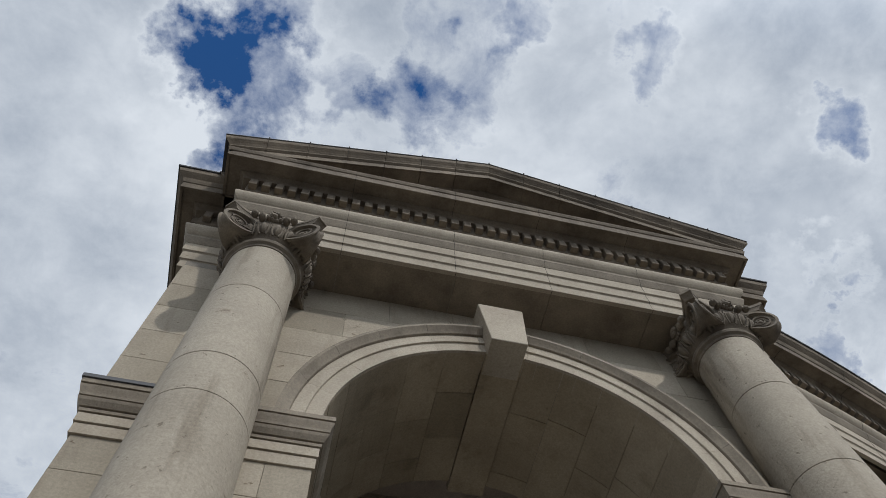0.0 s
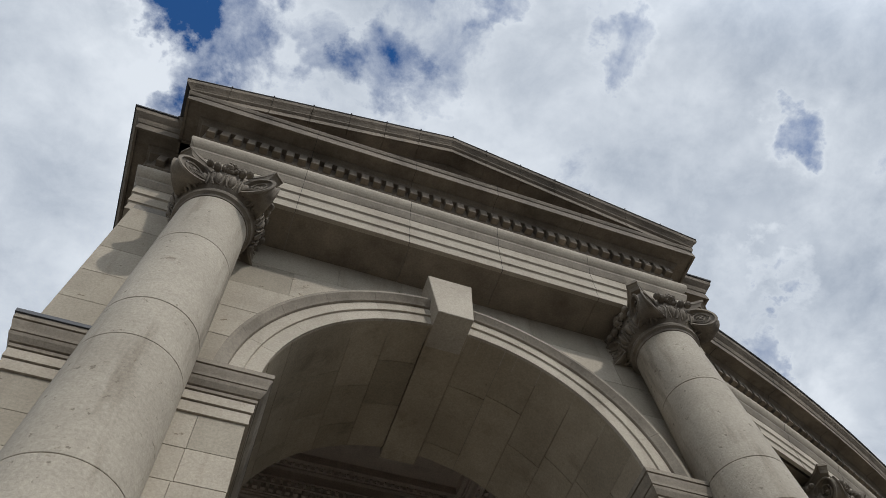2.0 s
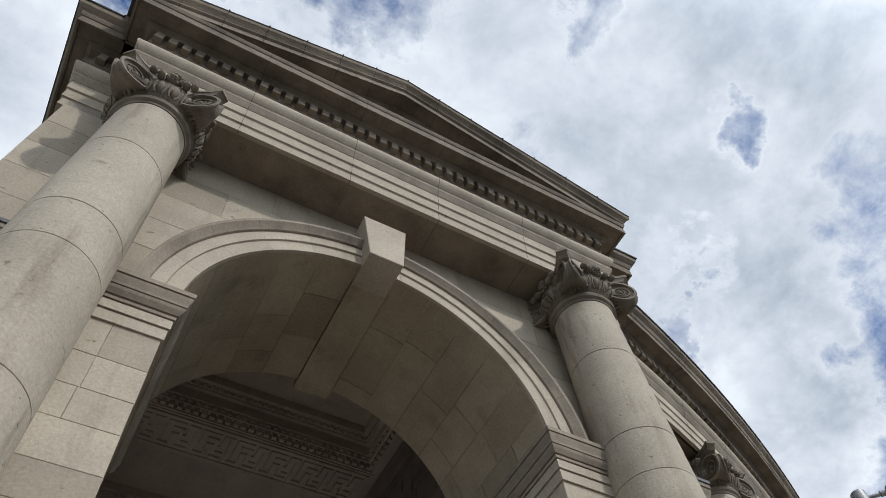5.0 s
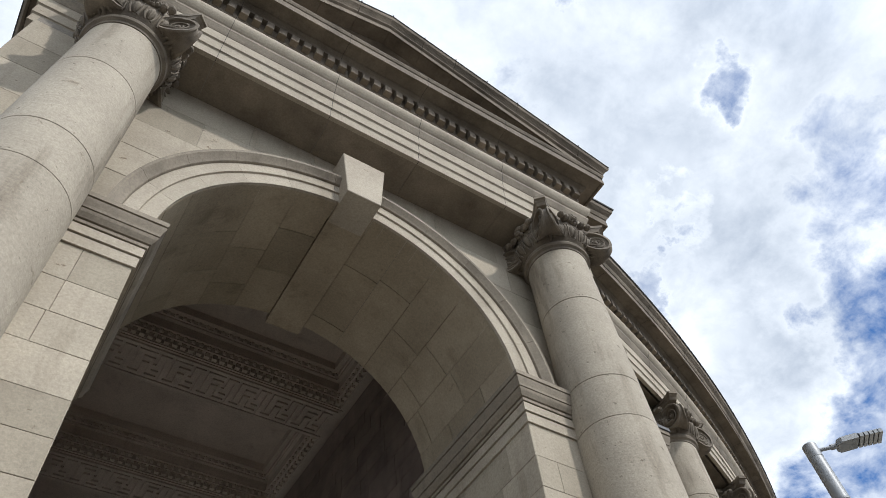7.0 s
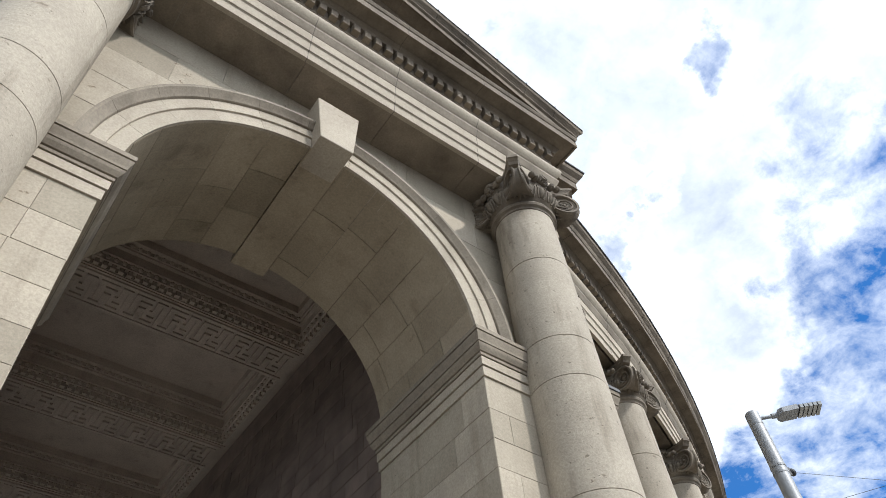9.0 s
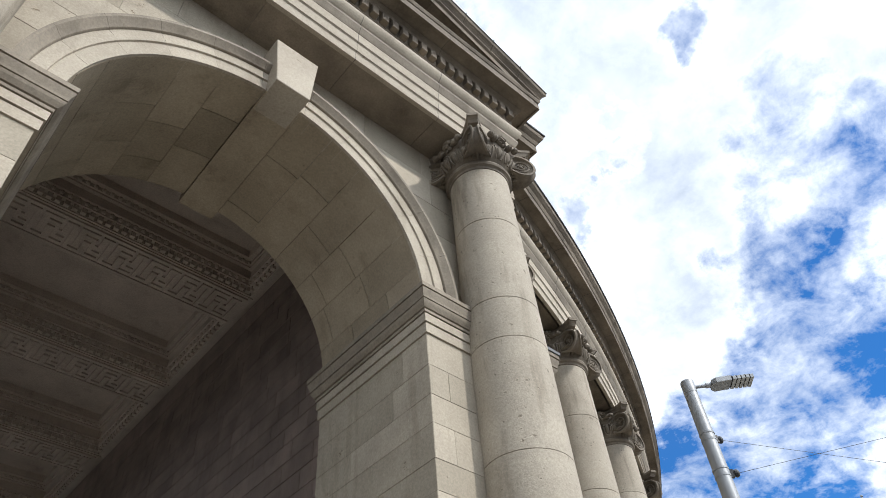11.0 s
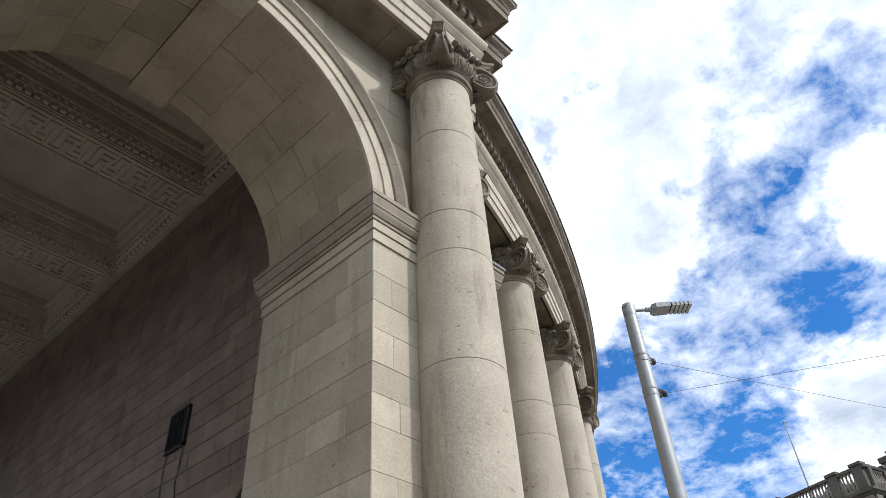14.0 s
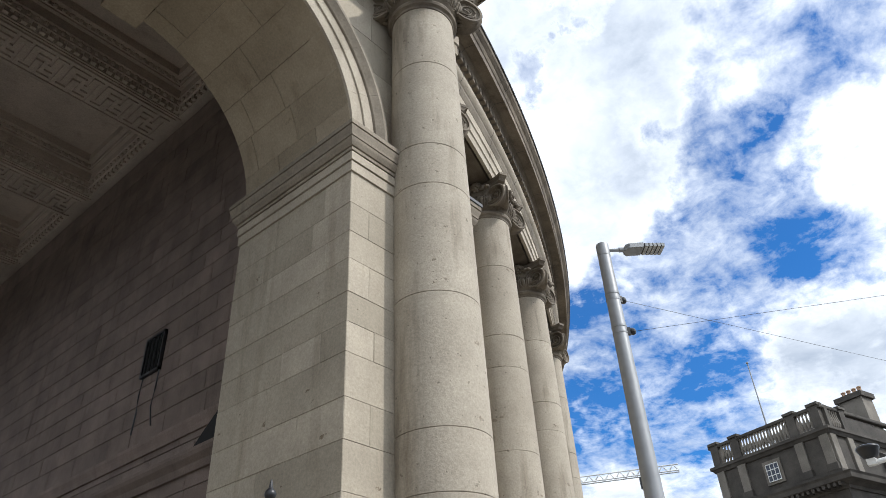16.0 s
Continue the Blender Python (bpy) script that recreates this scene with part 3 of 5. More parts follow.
def roof_and_pediment():
    ent = entablature("entablature_front", "projecting limestone entablature with a row of dentils", [(ENT_L, WALL), (ENT_L, ENT_FACE), (ENT_R, ENT_FACE), (ENT_R, WALL)],
                      [((ENT_L - 0.09, ENT_FACE - 0.09), (ENT_R + 0.09, ENT_FACE - 0.09)), ((ENT_R + 0.09, ENT_FACE), (ENT_R + 0.09, WALL - 0.3)), ((ENT_L - 0.09, WALL - 0.3), (ENT_L - 0.09, ENT_FACE))], False, [((x, ENT_FACE), (x + 0.006, ENT_FACE)) for x in (-2.15, -0.62, 0.71, 2.16)])
    part("core", box((ENT_L + 0.02, ENT_FACE + 0.02, 11.065), (ENT_R - 0.02, 0.9, 12.3)), CORNICE, ent)
    cuts = [ENT_L + 0.061, -2.15, -0.6, 0.71, 2.15, ENT_R - 0.061]
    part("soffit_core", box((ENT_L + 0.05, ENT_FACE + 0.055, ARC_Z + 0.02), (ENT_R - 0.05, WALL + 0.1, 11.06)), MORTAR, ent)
    # slab colour carries both the brown stain and some underside shade
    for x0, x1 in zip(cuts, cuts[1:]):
        part("soffit_slab", box((x0 + 0.004, ENT_FACE + 0.061, ARC_Z + 0.003), (x1 - 0.004, WALL + 0.1, ARC_Z + 0.019)), SOFFIT, ent, "brown-stained flat stone soffit slab, also darkened as shade")
    entablature("entablature_side", "limestone entablature returning round the gateway's sides", [(SIDE_L, 7.0), (SIDE_L, SIDE_FACE), (SIDE_R, SIDE_FACE), (SIDE_R, 3.2)],
                [((SIDE_L - 0.09, 6.8), (SIDE_L - 0.09, SIDE_FACE - 0.09)), ((SIDE_L - 0.09, SIDE_FACE - 0.09), (ENT_L - 0.2, SIDE_FACE - 0.09)), ((ENT_R + 0.2, SIDE_FACE - 0.09), (SIDE_R + 0.09, SIDE_FACE - 0.09)), ((SIDE_R + 0.09, SIDE_FACE - 0.09), (SIDE_R + 0.09, 3.0))], True)
    # pediment
    ped = thing("pediment", "shallow soot-stained triangular stone pediment with raking cornices", "pediment", kind="structure")
    half, mid, base, rise = (ENT_R - ENT_L) / 2 + 0.59, (ENT_L + ENT_R) / 2, 12.36, 1.49
    slope = rise / half
    bm = bmesh.new()
    tri = [(mid - half + 0.3, base), (mid + half - 0.3, base), (mid, base + rise - 0.1)]
    lo = [bm.verts.new((x, ENT_FACE - 0.02, z)) for x, z in tri]
    hi = [bm.verts.new((x, 1.0, z)) for x, z in tri]
    bm.faces.new(lo); bm.faces.new(hi)
    for i in range(3):
        bm.faces.new((lo[i], lo[(i + 1) % 3], hi[(i + 1) % 3], hi[i]))
    part("tympanum", bm, CORNICE, ped, "sooty recessed tympanum")
    # raking cornice: the upper profile set along each slope
    rake = [(-0.02, -0.30), (0.10, -0.30), (0.14, -0.26), (0.2, -0.2), (0.2, -0.17), (0.42, -0.17), (0.455, -0.19), (0.455, -0.03), (0.47, -0.02), (0.495, 0.0), (0.50, 0.02), (0.53, 0.06), (0.575, 0.11), (0.59, 0.16), (0.59, 0.19), (-1.4, 0.19), (-1.4, -0.30)]
    for s in (-1, 1):
        segs = 7
        for i in range(segs):
            bm = bmesh.new()
            rings = []
            for t in (i / segs, (i + 1) / segs):
                x = mid + s * half * (1 - t)
                if t == 0:
                    rings.append([bm.verts.new((mid + s * (half - 0.59 + o), ENT_FACE - o, base + rise * (0.59 - o) / half + z)) for o, z in rake])
                else:
                    rings.append([bm.verts.new((x + (s * 0.003 * (1 if t == (i + 1) / segs else -1) if t < 1 else 0), ENT_FACE - o, base + rise * t + z)) for o, z in rake])
            for j in range(len(rake)):
                bm.faces.new((rings[0][j], rings[0][(j + 1) % len(rake)], rings[1][(j + 1) % len(rake)], rings[1][j]))
            bm.faces.new(rings[0]); bm.faces.new(rings[1])
            part("raking_cornice", bm, CORNICE, ped)
            # lead capping with raised rolls
            bm = bmesh.new()
            x0, x1 = mid + s * half * (1 - i / segs), mid + s * half * (1 - (i + 1) / segs)
            z0, z1 = base + rise * i / segs + 0.19, base + rise * (i + 1) / segs + 0.19
            vs = [bm.verts.new((x, y, z + dz)) for x, z in ((x0, z0), (x1, z1)) for y in (ENT_FACE - 0.605, 1.4) for dz in (0.0, 0.02)]
            for f in ((0, 1, 3, 2), (4, 6, 7, 5), (0, 4, 5, 1), (2, 3, 7, 6), (0, 2, 6, 4), (1, 5, 7, 3)):
                bm.faces.new([vs[k] for k in f])
            add_tube(bm, [(x1, ENT_FACE - 0.62, z1 + 0.02), (x1, 1.4, z1 + 0.02)], 0.011, 6)
            part("lead_capping", bm, LEAD, ped, "dark lead capping")
    # sides of the projecting cornice
    for s in (-1, 1):
        xs = ENT_L if s < 0 else ENT_R
        p = [(xs, WALL), (xs, ENT_FACE)] if s < 0 else [(xs, ENT_FACE), (xs, WALL)]
        part("side_sima", sweep(p, SIMA), CORNICE, ped)
        part("side_capping", sweep(p, CAPPING), LEAD, ped, "dark lead capping")


# ---- column with an angular ionic capital ----
DRUMS = [1.05, 2.15, 3.30, 3.86, 5.24, 6.62, 7.20, 8.58, 9.74]
CAP_Z = 9.74


def shaft_r(z):
    t = max(0.0, min(1.0, (z - 1.05) / (CAP_Z - 1.05)))
    return COL_R * (1 - 0.14 * t ** 1.7)


def scroll(bm, c, out, R, th, rt):
    """A corner scroll: a hollow drum in the plane of out and up, its rim winding in to an eye on both faces, and a stem back to the bell."""
    c, out = Vector(c), Vector(out).normalized()
    up = Vector((0, 0, 1))
    nrm = out.cross(up)
    seg = 32
    at = lambda r, a, h: c + nrm * (h * (1 + 1.9 * (1 - r * math.cos(a) / R))) + out * (r * math.cos(a)) + up * (r * math.sin(a))     # thicker towards the bell, so that the faces turn outwards
    prof = [(0.0, -th * 0.25), (R * 0.45, -th * 0.35), (R * 0.80, -th * 0.62), (R * 0.84, -th * 1.0), (R * 0.97, -th * 1.02), (R, -th * 0.8), (R * 0.86, -th * 0.35), (R * 0.84, 0.0)]
    prof = prof + [(r, -h) for r, h in prof[-2::-1]]
    rings = [[bm.verts.new(at(r, 2 * math.pi * k / seg, h)) for k in range(seg)] for r, h in prof[1:-1]]
    for a, b in zip(rings, rings[1:]):
        for k in range(seg):
            bm.faces.new((a[k], a[(k + 1) % seg], b[(k + 1) % seg], b[k]))
    bm.faces.new(rings[0]); bm.faces.new(rings[-1])
    for s in (-1, 1):
        pts, rad = [], []
        for k in range(46):
            a = k * 0.34
            r = R * 0.88 * math.exp(-a * 0.118)
            pts.append(at(r, 1.9 + a * (1 if s > 0 else 1), s * th * (0.95 - 0.30 * (1 - r / R))))
            rad.append(R * (0.035 + 0.055 * r / R))
        add_tube(bm, pts, rad, 6)
        add_ball(bm, at(0, 0, s * th * 0.6), R * 0.16, None, 10, 7)
    # stem: a tapered mass that joins the scroll to the bell under the abacus
    rings = []
    for d, w, zl, zh in ((rt - 0.05 - c.xy.length, 0.14, -0.10, 0.17), (rt + 0.06 - c.xy.length, 0.11, -0.06, 0.17), (-R * 0.55, th * 0.8, -R * 0.5, R * 0.75), (0.0, th * 0.6, -R * 0.6, R * 0.82)):
        rings.append([bm.verts.new(c + out * d + nrm * a + up * b) for a, b in ((-w, zl), (w, zl), (w, zh), (-w, zh))])
    for a, b in zip(rings, rings[1:]):
        for k in range(4):
            bm.faces.new((a[k], a[(k + 1) % 4], b[(k + 1) % 4], b[k]))
    bm.faces.new(rings[0]); bm.faces.new(rings[-1])


def capital(parent):
    rt = shaft_r(CAP_Z)
    z0 = CAP_Z
    cap = part("capital", lathe([(rt, z0 - 0.10), (rt + 0.012, z0 - 0.095), (rt + 0.016, z0 - 0.06), (rt + 0.02, z0 - 0.055), (rt + 0.05, z0 - 0.04), (rt + 0.062, z0 - 0.005), (rt + 0.05, z0 + 0.03), (rt + 0.022, z0 + 0.045), (rt + 0.03, z0 + 0.07), (rt + 0.08, z0 + 0.13), (rt + 0.125, z0 + 0.22), (rt + 0.125, z0 + 0.30), (rt + 0.10, z0 + 0.34), (rt + 0.10, ARC_Z - 0.12)], 64), CARVED, parent, "carved capital with corner scrolls and egg moulding", smooth=True)
    bm = bmesh.new()
    n = 20
    for k in range(n):
        a = 2 * math.pi * (k + 0.5) / n
        if min(abs((a - math.pi / 4 - q * math.pi / 2 + math.pi) % (2 * math.pi) - math.pi) for q in range(4)) < 0.2:
            continue
        d = Vector((math.cos(a), math.sin(a), 0))
        m = Matrix.Rotation(a, 4, "Z") @ Matrix.Rotation(radians(24), 4, "Y")
        add_ball(bm, d * (rt + 0.105) + Vector((0, 0, z0 + 0.21)), (0.05, 0.046, 0.095), m, 10, 7)
        for sg in (-1, 1):
            a2 = a + sg * 0.115
            pts, rads = [], []
            for dz, o, w in ((0.32, 0.14, 0.0), (0.24, 0.155, 0.006), (0.15, 0.125, 0.0), (0.09, 0.085, -0.045)):
                aa = a2 + sg * w
                pts.append(Vector((math.cos(aa), math.sin(aa), 0)) * (rt + o) + Vector((0, 0, z0 + dz)))
                rads.append(0.013)
            add_tube(bm, pts, rads, 5)
    part("egg_moulding", bm, CARVED, cap, smooth=True)
    for k in range(4):
        a = math.pi / 4 + k * math.pi / 2
        out = Vector((math.cos(a), math.sin(a), 0))
        bm = bmesh.new()
        scroll(bm, out * (rt + 0.215) + Vector((0, 0, z0 + 0.265)), out, 0.225, 0.047, rt)
        part("scroll", bm, CARVED, cap, smooth=True)
        # leaf curling under the scroll
        bm = bmesh.new()
        for j in range(7):
            t = (j - 3) * 0.036
            side = Vector((-out.y, out.x, 0)) * t
            add_tube(bm, [out * (rt + 0.03) + side * 1.9 + Vector((0, 0, z0 + 0.08 + abs(t) * 0.7)), out * (rt + 0.13) + side * 1.5 + Vector((0, 0, z0 + 0.105 + abs(t) * 0.5)), out * (rt + 0.22) + side * 1.0 + Vector((0, 0, z0 + 0.14 + abs(t) * 0.3)), out * (rt + 0.27) + side * 0.6 + Vector((0, 0, z0 + 0.12))], [0.014, 0.026, 0.02, 0.01], 6)
        part("leaf", bm, CARVED, cap, smooth=True)
    # abacus with hollow sides
    bm = bmesh.new()
    pts = []
    for k in range(4):
        a = math.pi / 4 + k * math.pi / 2
        c0 = Vector((math.cos(a), math.sin(a)))
        c1 = Vector((math.cos(a + math.pi / 2), math.sin(a + math.pi / 2)))
        mid = (c0 + c1) / 2
        R1 = rt + 0.41
        A0, A1 = c0 * R1 + Vector((-c0.y, c0.x)) * 0.075, c1 * R1 + Vector((c1.y, -c1.x)) * 0.075
        for j in range(11):
            t = j / 10
            pts.append(A0.lerp(A1, t) - mid.normalized() * (0.21 * math.sin(math.pi * t) ** 0.85))
    levels = [(0.90, ARC_Z - 0.13), (0.93, ARC_Z - 0.09), (0.965, ARC_Z - 0.065), (0.97, ARC_Z - 0.06), (1.0, ARC_Z - 0.055), (1.0, ARC_Z - 0.002)]
    rings = [[bm.verts.new((p.x * s, p.y * s, z)) for p in pts] for s, z in levels]
    bm.faces.new(rings[0]); bm.faces.new(rings[-1])
    for a, b in zip(rings, rings[1:]):
        for i in range(len(pts)):
            bm.faces.new((a[i], a[(i + 1) % len(pts)], b[(i + 1) % len(pts)], b[i]))
    part("abacus", bm, CARVED, cap)
    for k in range(4):
        a = k * math.pi / 2
        d = Vector((math.cos(a), math.sin(a), 0))
        tn = Vector((-d.y, d.x, 0))
        bm = bmesh.new()
        rr = random.Random(k)
        for j in range(18):
            q = 2 * math.pi * j / 10 + (0.3 if j >= 10 else 0)
            rad = 0.085 if j < 10 else 0.04
            m = Matrix.Rotation(q, 4, d)
            add_ball(bm, d * (rt + 0.115 + (0.035 if j >= 10 else 0)) + tn * (rad * math.cos(q)) + Vector((0, 0, ARC_Z - 0.13 + rad * math.sin(q))), (0.03 * rr.uniform(0.8, 1.2), 0.045 * rr.uniform(0.8, 1.2), 0.03 * rr.uniform(0.8, 1.3)), m, 7, 5)
        for sgn in (-1, 1):
            for j in range(2):
                add_ball(bm, d * (rt + 0.13 + 0.03 * j) + tn * (sgn * (0.15 + 0.09 * j)) + Vector((0, 0, ARC_Z - 0.19 - 0.02 * j)), (0.05, 0.07 - 0.012 * j, 0.055 - 0.01 * j), None, 8, 6)
        part("flower", bm, CARVED, cap, smooth=True)
    return cap


def column(base_z=0.0):
    col = thing("column", "round unfluted limestone column with a carved ionic capital", "column", "columns of the front")
    z_prev = None
    for z0, z1 in zip(DRUMS, DRUMS[1:]):
        top = z1 if z1 < CAP_Z else CAP_Z - 0.095
        g = 0.006 if z0 == 7.20 else 0.0026
        prof = [(shaft_r(z0) - 0.012, z0 + 0.0005), (shaft_r(z0) - 0.003, z0 + g), (shaft_r(z0), z0 + g + 0.004)]
        for j in range(1, 5):
            z = z0 + (top - z0) * j / 5
            prof.append((shaft_r(z), z))
        prof += [(shaft_r(top), top - g - 0.004), (shaft_r(top) - 0.003, top - g), (shaft_r(top) - 0.012, top - 0.0005)]
        part("drum", lathe(prof, 72), SHAFT, col, smooth=True)
    part("base", lathe([(COL_R + 0.16, 0.72), (COL_R + 0.18, 0.76), (COL_R + 0.18, 0.83), (COL_R + 0.10, 0.87), (COL_R + 0.07, 0.91), (COL_R + 0.1, 0.94), (COL_R + 0.11, 0.98), (COL_R + 0.06, 1.02), (COL_R, 1.05)], 56), TRIM, col, "moulded round base", smooth=True)
    part("plinth", box((-COL_R - 0.2, -COL_R - 0.2, 0), (COL_R + 0.2, COL_R + 0.2, 0.72)), TRIM, col)
    capital(col)
    return col


# ---- the curved screen of columns beside the gateway ----
C_ANG, C_RAD = 19.9, 37.0
C_REF = Vector((7.25, 2.03))       # axis of the second free column


def arc_at(s, off=0.0):
    """A plan point s metres along the curve from C_REF, off metres outside the column line, and the direction of travel."""
    a0 = radians(C_ANG)
    ctr = C_REF + Vector((-math.sin(a0), math.cos(a0))) * C_RAD
    a = a0 + s / C_RAD
    return ctr + Vector((math.sin(a), -math.cos(a))) * (C_RAD + off), a


def screen(proto):
    face = 0.36
    line = [tuple(arc_at(s, face)[0]) for s in np.arange(-3.6, 26.1, 0.6)]
    ent = entablature("entablature_curved", "long curved limestone entablature over the column screen", line, [], True, [(tuple(arc_at(q, face)[0]), tuple(arc_at(q + 0.008, face)[0])) for q in np.arange(-2.2, 20.0, 1.53)])
    me = None
    s = -3.4
    while s < 20.0:
        p, a = arc_at(s, face + 0.09)
        if me is None:
            ob = part("dentil", block(0.115, 0.20, 0.10, 0.008), CORNICE, ent)
            me = ob.data
        else:
            ob = new("dentil", me)
            ob.parent = ent
        ob.matrix_basis = Matrix.Translation((p.x, p.y, 11.775)) @ Matrix.Rotation(a, 4, "Z")
        s += 0.185
    back = [tuple(arc_at(s, -0.75)[0]) for s in np.arange(-3.6, 26.1, 0.6)]
    w = thing("wall_curved", "curved pale limestone wall behind the column screen", "wall", kind="structure")
    part("wall_core", sweep(back, [(-0.6, 0), (0, 0), (0, 12.0), (-0.6, 12.0)]), ASHLAR, w)
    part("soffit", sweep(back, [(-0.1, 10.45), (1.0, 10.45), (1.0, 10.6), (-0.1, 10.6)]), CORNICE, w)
    # blind windows between the columns, each under a moulded hood
    for i in range(-1, 6):
        mid = i * 3.05 + 1.53 if i >= 0 else -1.4
        seg = [tuple(arc_at(mid + k * 0.2, -0.75)[0]) for k in (-4, -2, 0, 2, 4)]
        part("window_hood", sweep(seg, [(-0.05, 8.05), (0.04, 8.05), (0.08, 8.12), (0.22, 8.2), (0.25, 8.22), (0.25, 8.3), (0.3, 8.38), (-0.05, 8.42)]), TRIM, w, "moulded stone window hood")
        part("window_sill", sweep(seg, [(-0.05, 6.9), (0.12, 6.9), (0.2, 7.0), (0.2, 7.08), (-0.05, 7.1)]), TRIM, w)
        inner = [tuple(arc_at(mid + k * 0.2, -0.75)[0]) for k in (-3, -1, 1, 3)]
        part("window_panel", sweep(inner, [(-0.05, 4.2), (0.05, 4.2), (0.05, 6.9), (-0.05, 6.9)]), ASHLAR, w)
    part("plinth_course", sweep(back, [(-0.1, 0.0), (1.35, 0.0), (1.35, 0.7), (-0.1, 0.72)]), TRIM, w)
    for i in range(-1, 3):
        p, a = arc_at(i * 3.05)
        if i == -1:
            p, a = arc_at(-2.93)
        ob = copy_thing(proto, Matrix.Translation((p.x, p.y, 0)) @ Matrix.Rotation(a, 4, "Z"))
        tagged(ob, "round limestone column of the curved screen with ionic capital", group="columns of the curved screen")


# ---- ground ----


def ground():
    bm = bmesh.new()
    n = 24
    xs = [-3000, -400, -100, -40, -20, 0, 20, 40, 100, 400, 3000]
    g = [[bm.verts.new((x, y, -0.13)) for x in xs] for y in xs]
    for i in range(len(xs) - 1):
        for j in range(len(xs) - 1):
            bm.faces.new((g[i][j], g[i][j + 1], g[i + 1][j + 1], g[i + 1][j]))
    me = bpy.data.meshes.new("ground"); bm.to_mesh(me); bm.free(); me.materials.append(ASPHALT)
    tagged(new("ground", me), "dark asphalt street surface reaching into the distance", "ground", kind="structure")
    me_ob = part("pavement", box((-30, -10.5, -0.12), (40, 18, 0.0)), PAVING, None)
    tagged(me_ob, "grey granite pavement in front of the gateway", "pavement", kind="structure")



# ---- the hall behind the arch ----
HALL_X, HALL_L, HALL_Z, HALL_END = 2.46, -2.7, 11.30, 18.6
BEAM_1, BEAM_STEP, BEAM_W = 5.2, 3.3, 0.87


def key_strip(bm, x0, x1, y0, y1, z):
    """A carved fret on a beam's underside: raised fillets, each unit a hooked cross joined to the next by a full-height bar, between two border lines."""
    u = (y1 - y0) / 8.0
    w = u * 0.98
    lines = [((x0, yy), (x1, yy)) for yy in (y0 - u * 1.5, y1 + u * 1.5)]
    n = max(1, round((x1 - x0) / (u * 8.6)))
    k = (x1 - x0) / n / 10.0
    runs = [((-1, 8), (3, 8), (3, 4), (7, 4), (7, 0), (9, 0), (9, 8)), ((7.2, 6.1), (5, 6.1), (5, 1.9), (2.8, 1.9)), ((1, 0), (5, 0)), ((1, 0), (1, 6)), ((5, 8), (7.2, 8))]
    for i in range(n):
        for r in runs:
            for a, b in zip(r, r[1:]):
                lines.append(((x0 + (i * 10 + max(0, a[0])) * k, y0 + a[1] * u), (x0 + (i * 10 + max(0, b[0])) * k, y0 + b[1] * u)))
    for a, b in lines:
        drop = 0.046 if a[0] == b[0] else 0.042
        lo = (min(a[0], b[0]) - w / 2, min(a[1], b[1]) - w / 2 + (0.002 if drop < 0.045 else 0.0), z - drop)
        hi = (max(a[0], b[0]) + w / 2, max(a[1], b[1]) + w / 2, z + 0.01)
        add_box(bm, lo, hi)


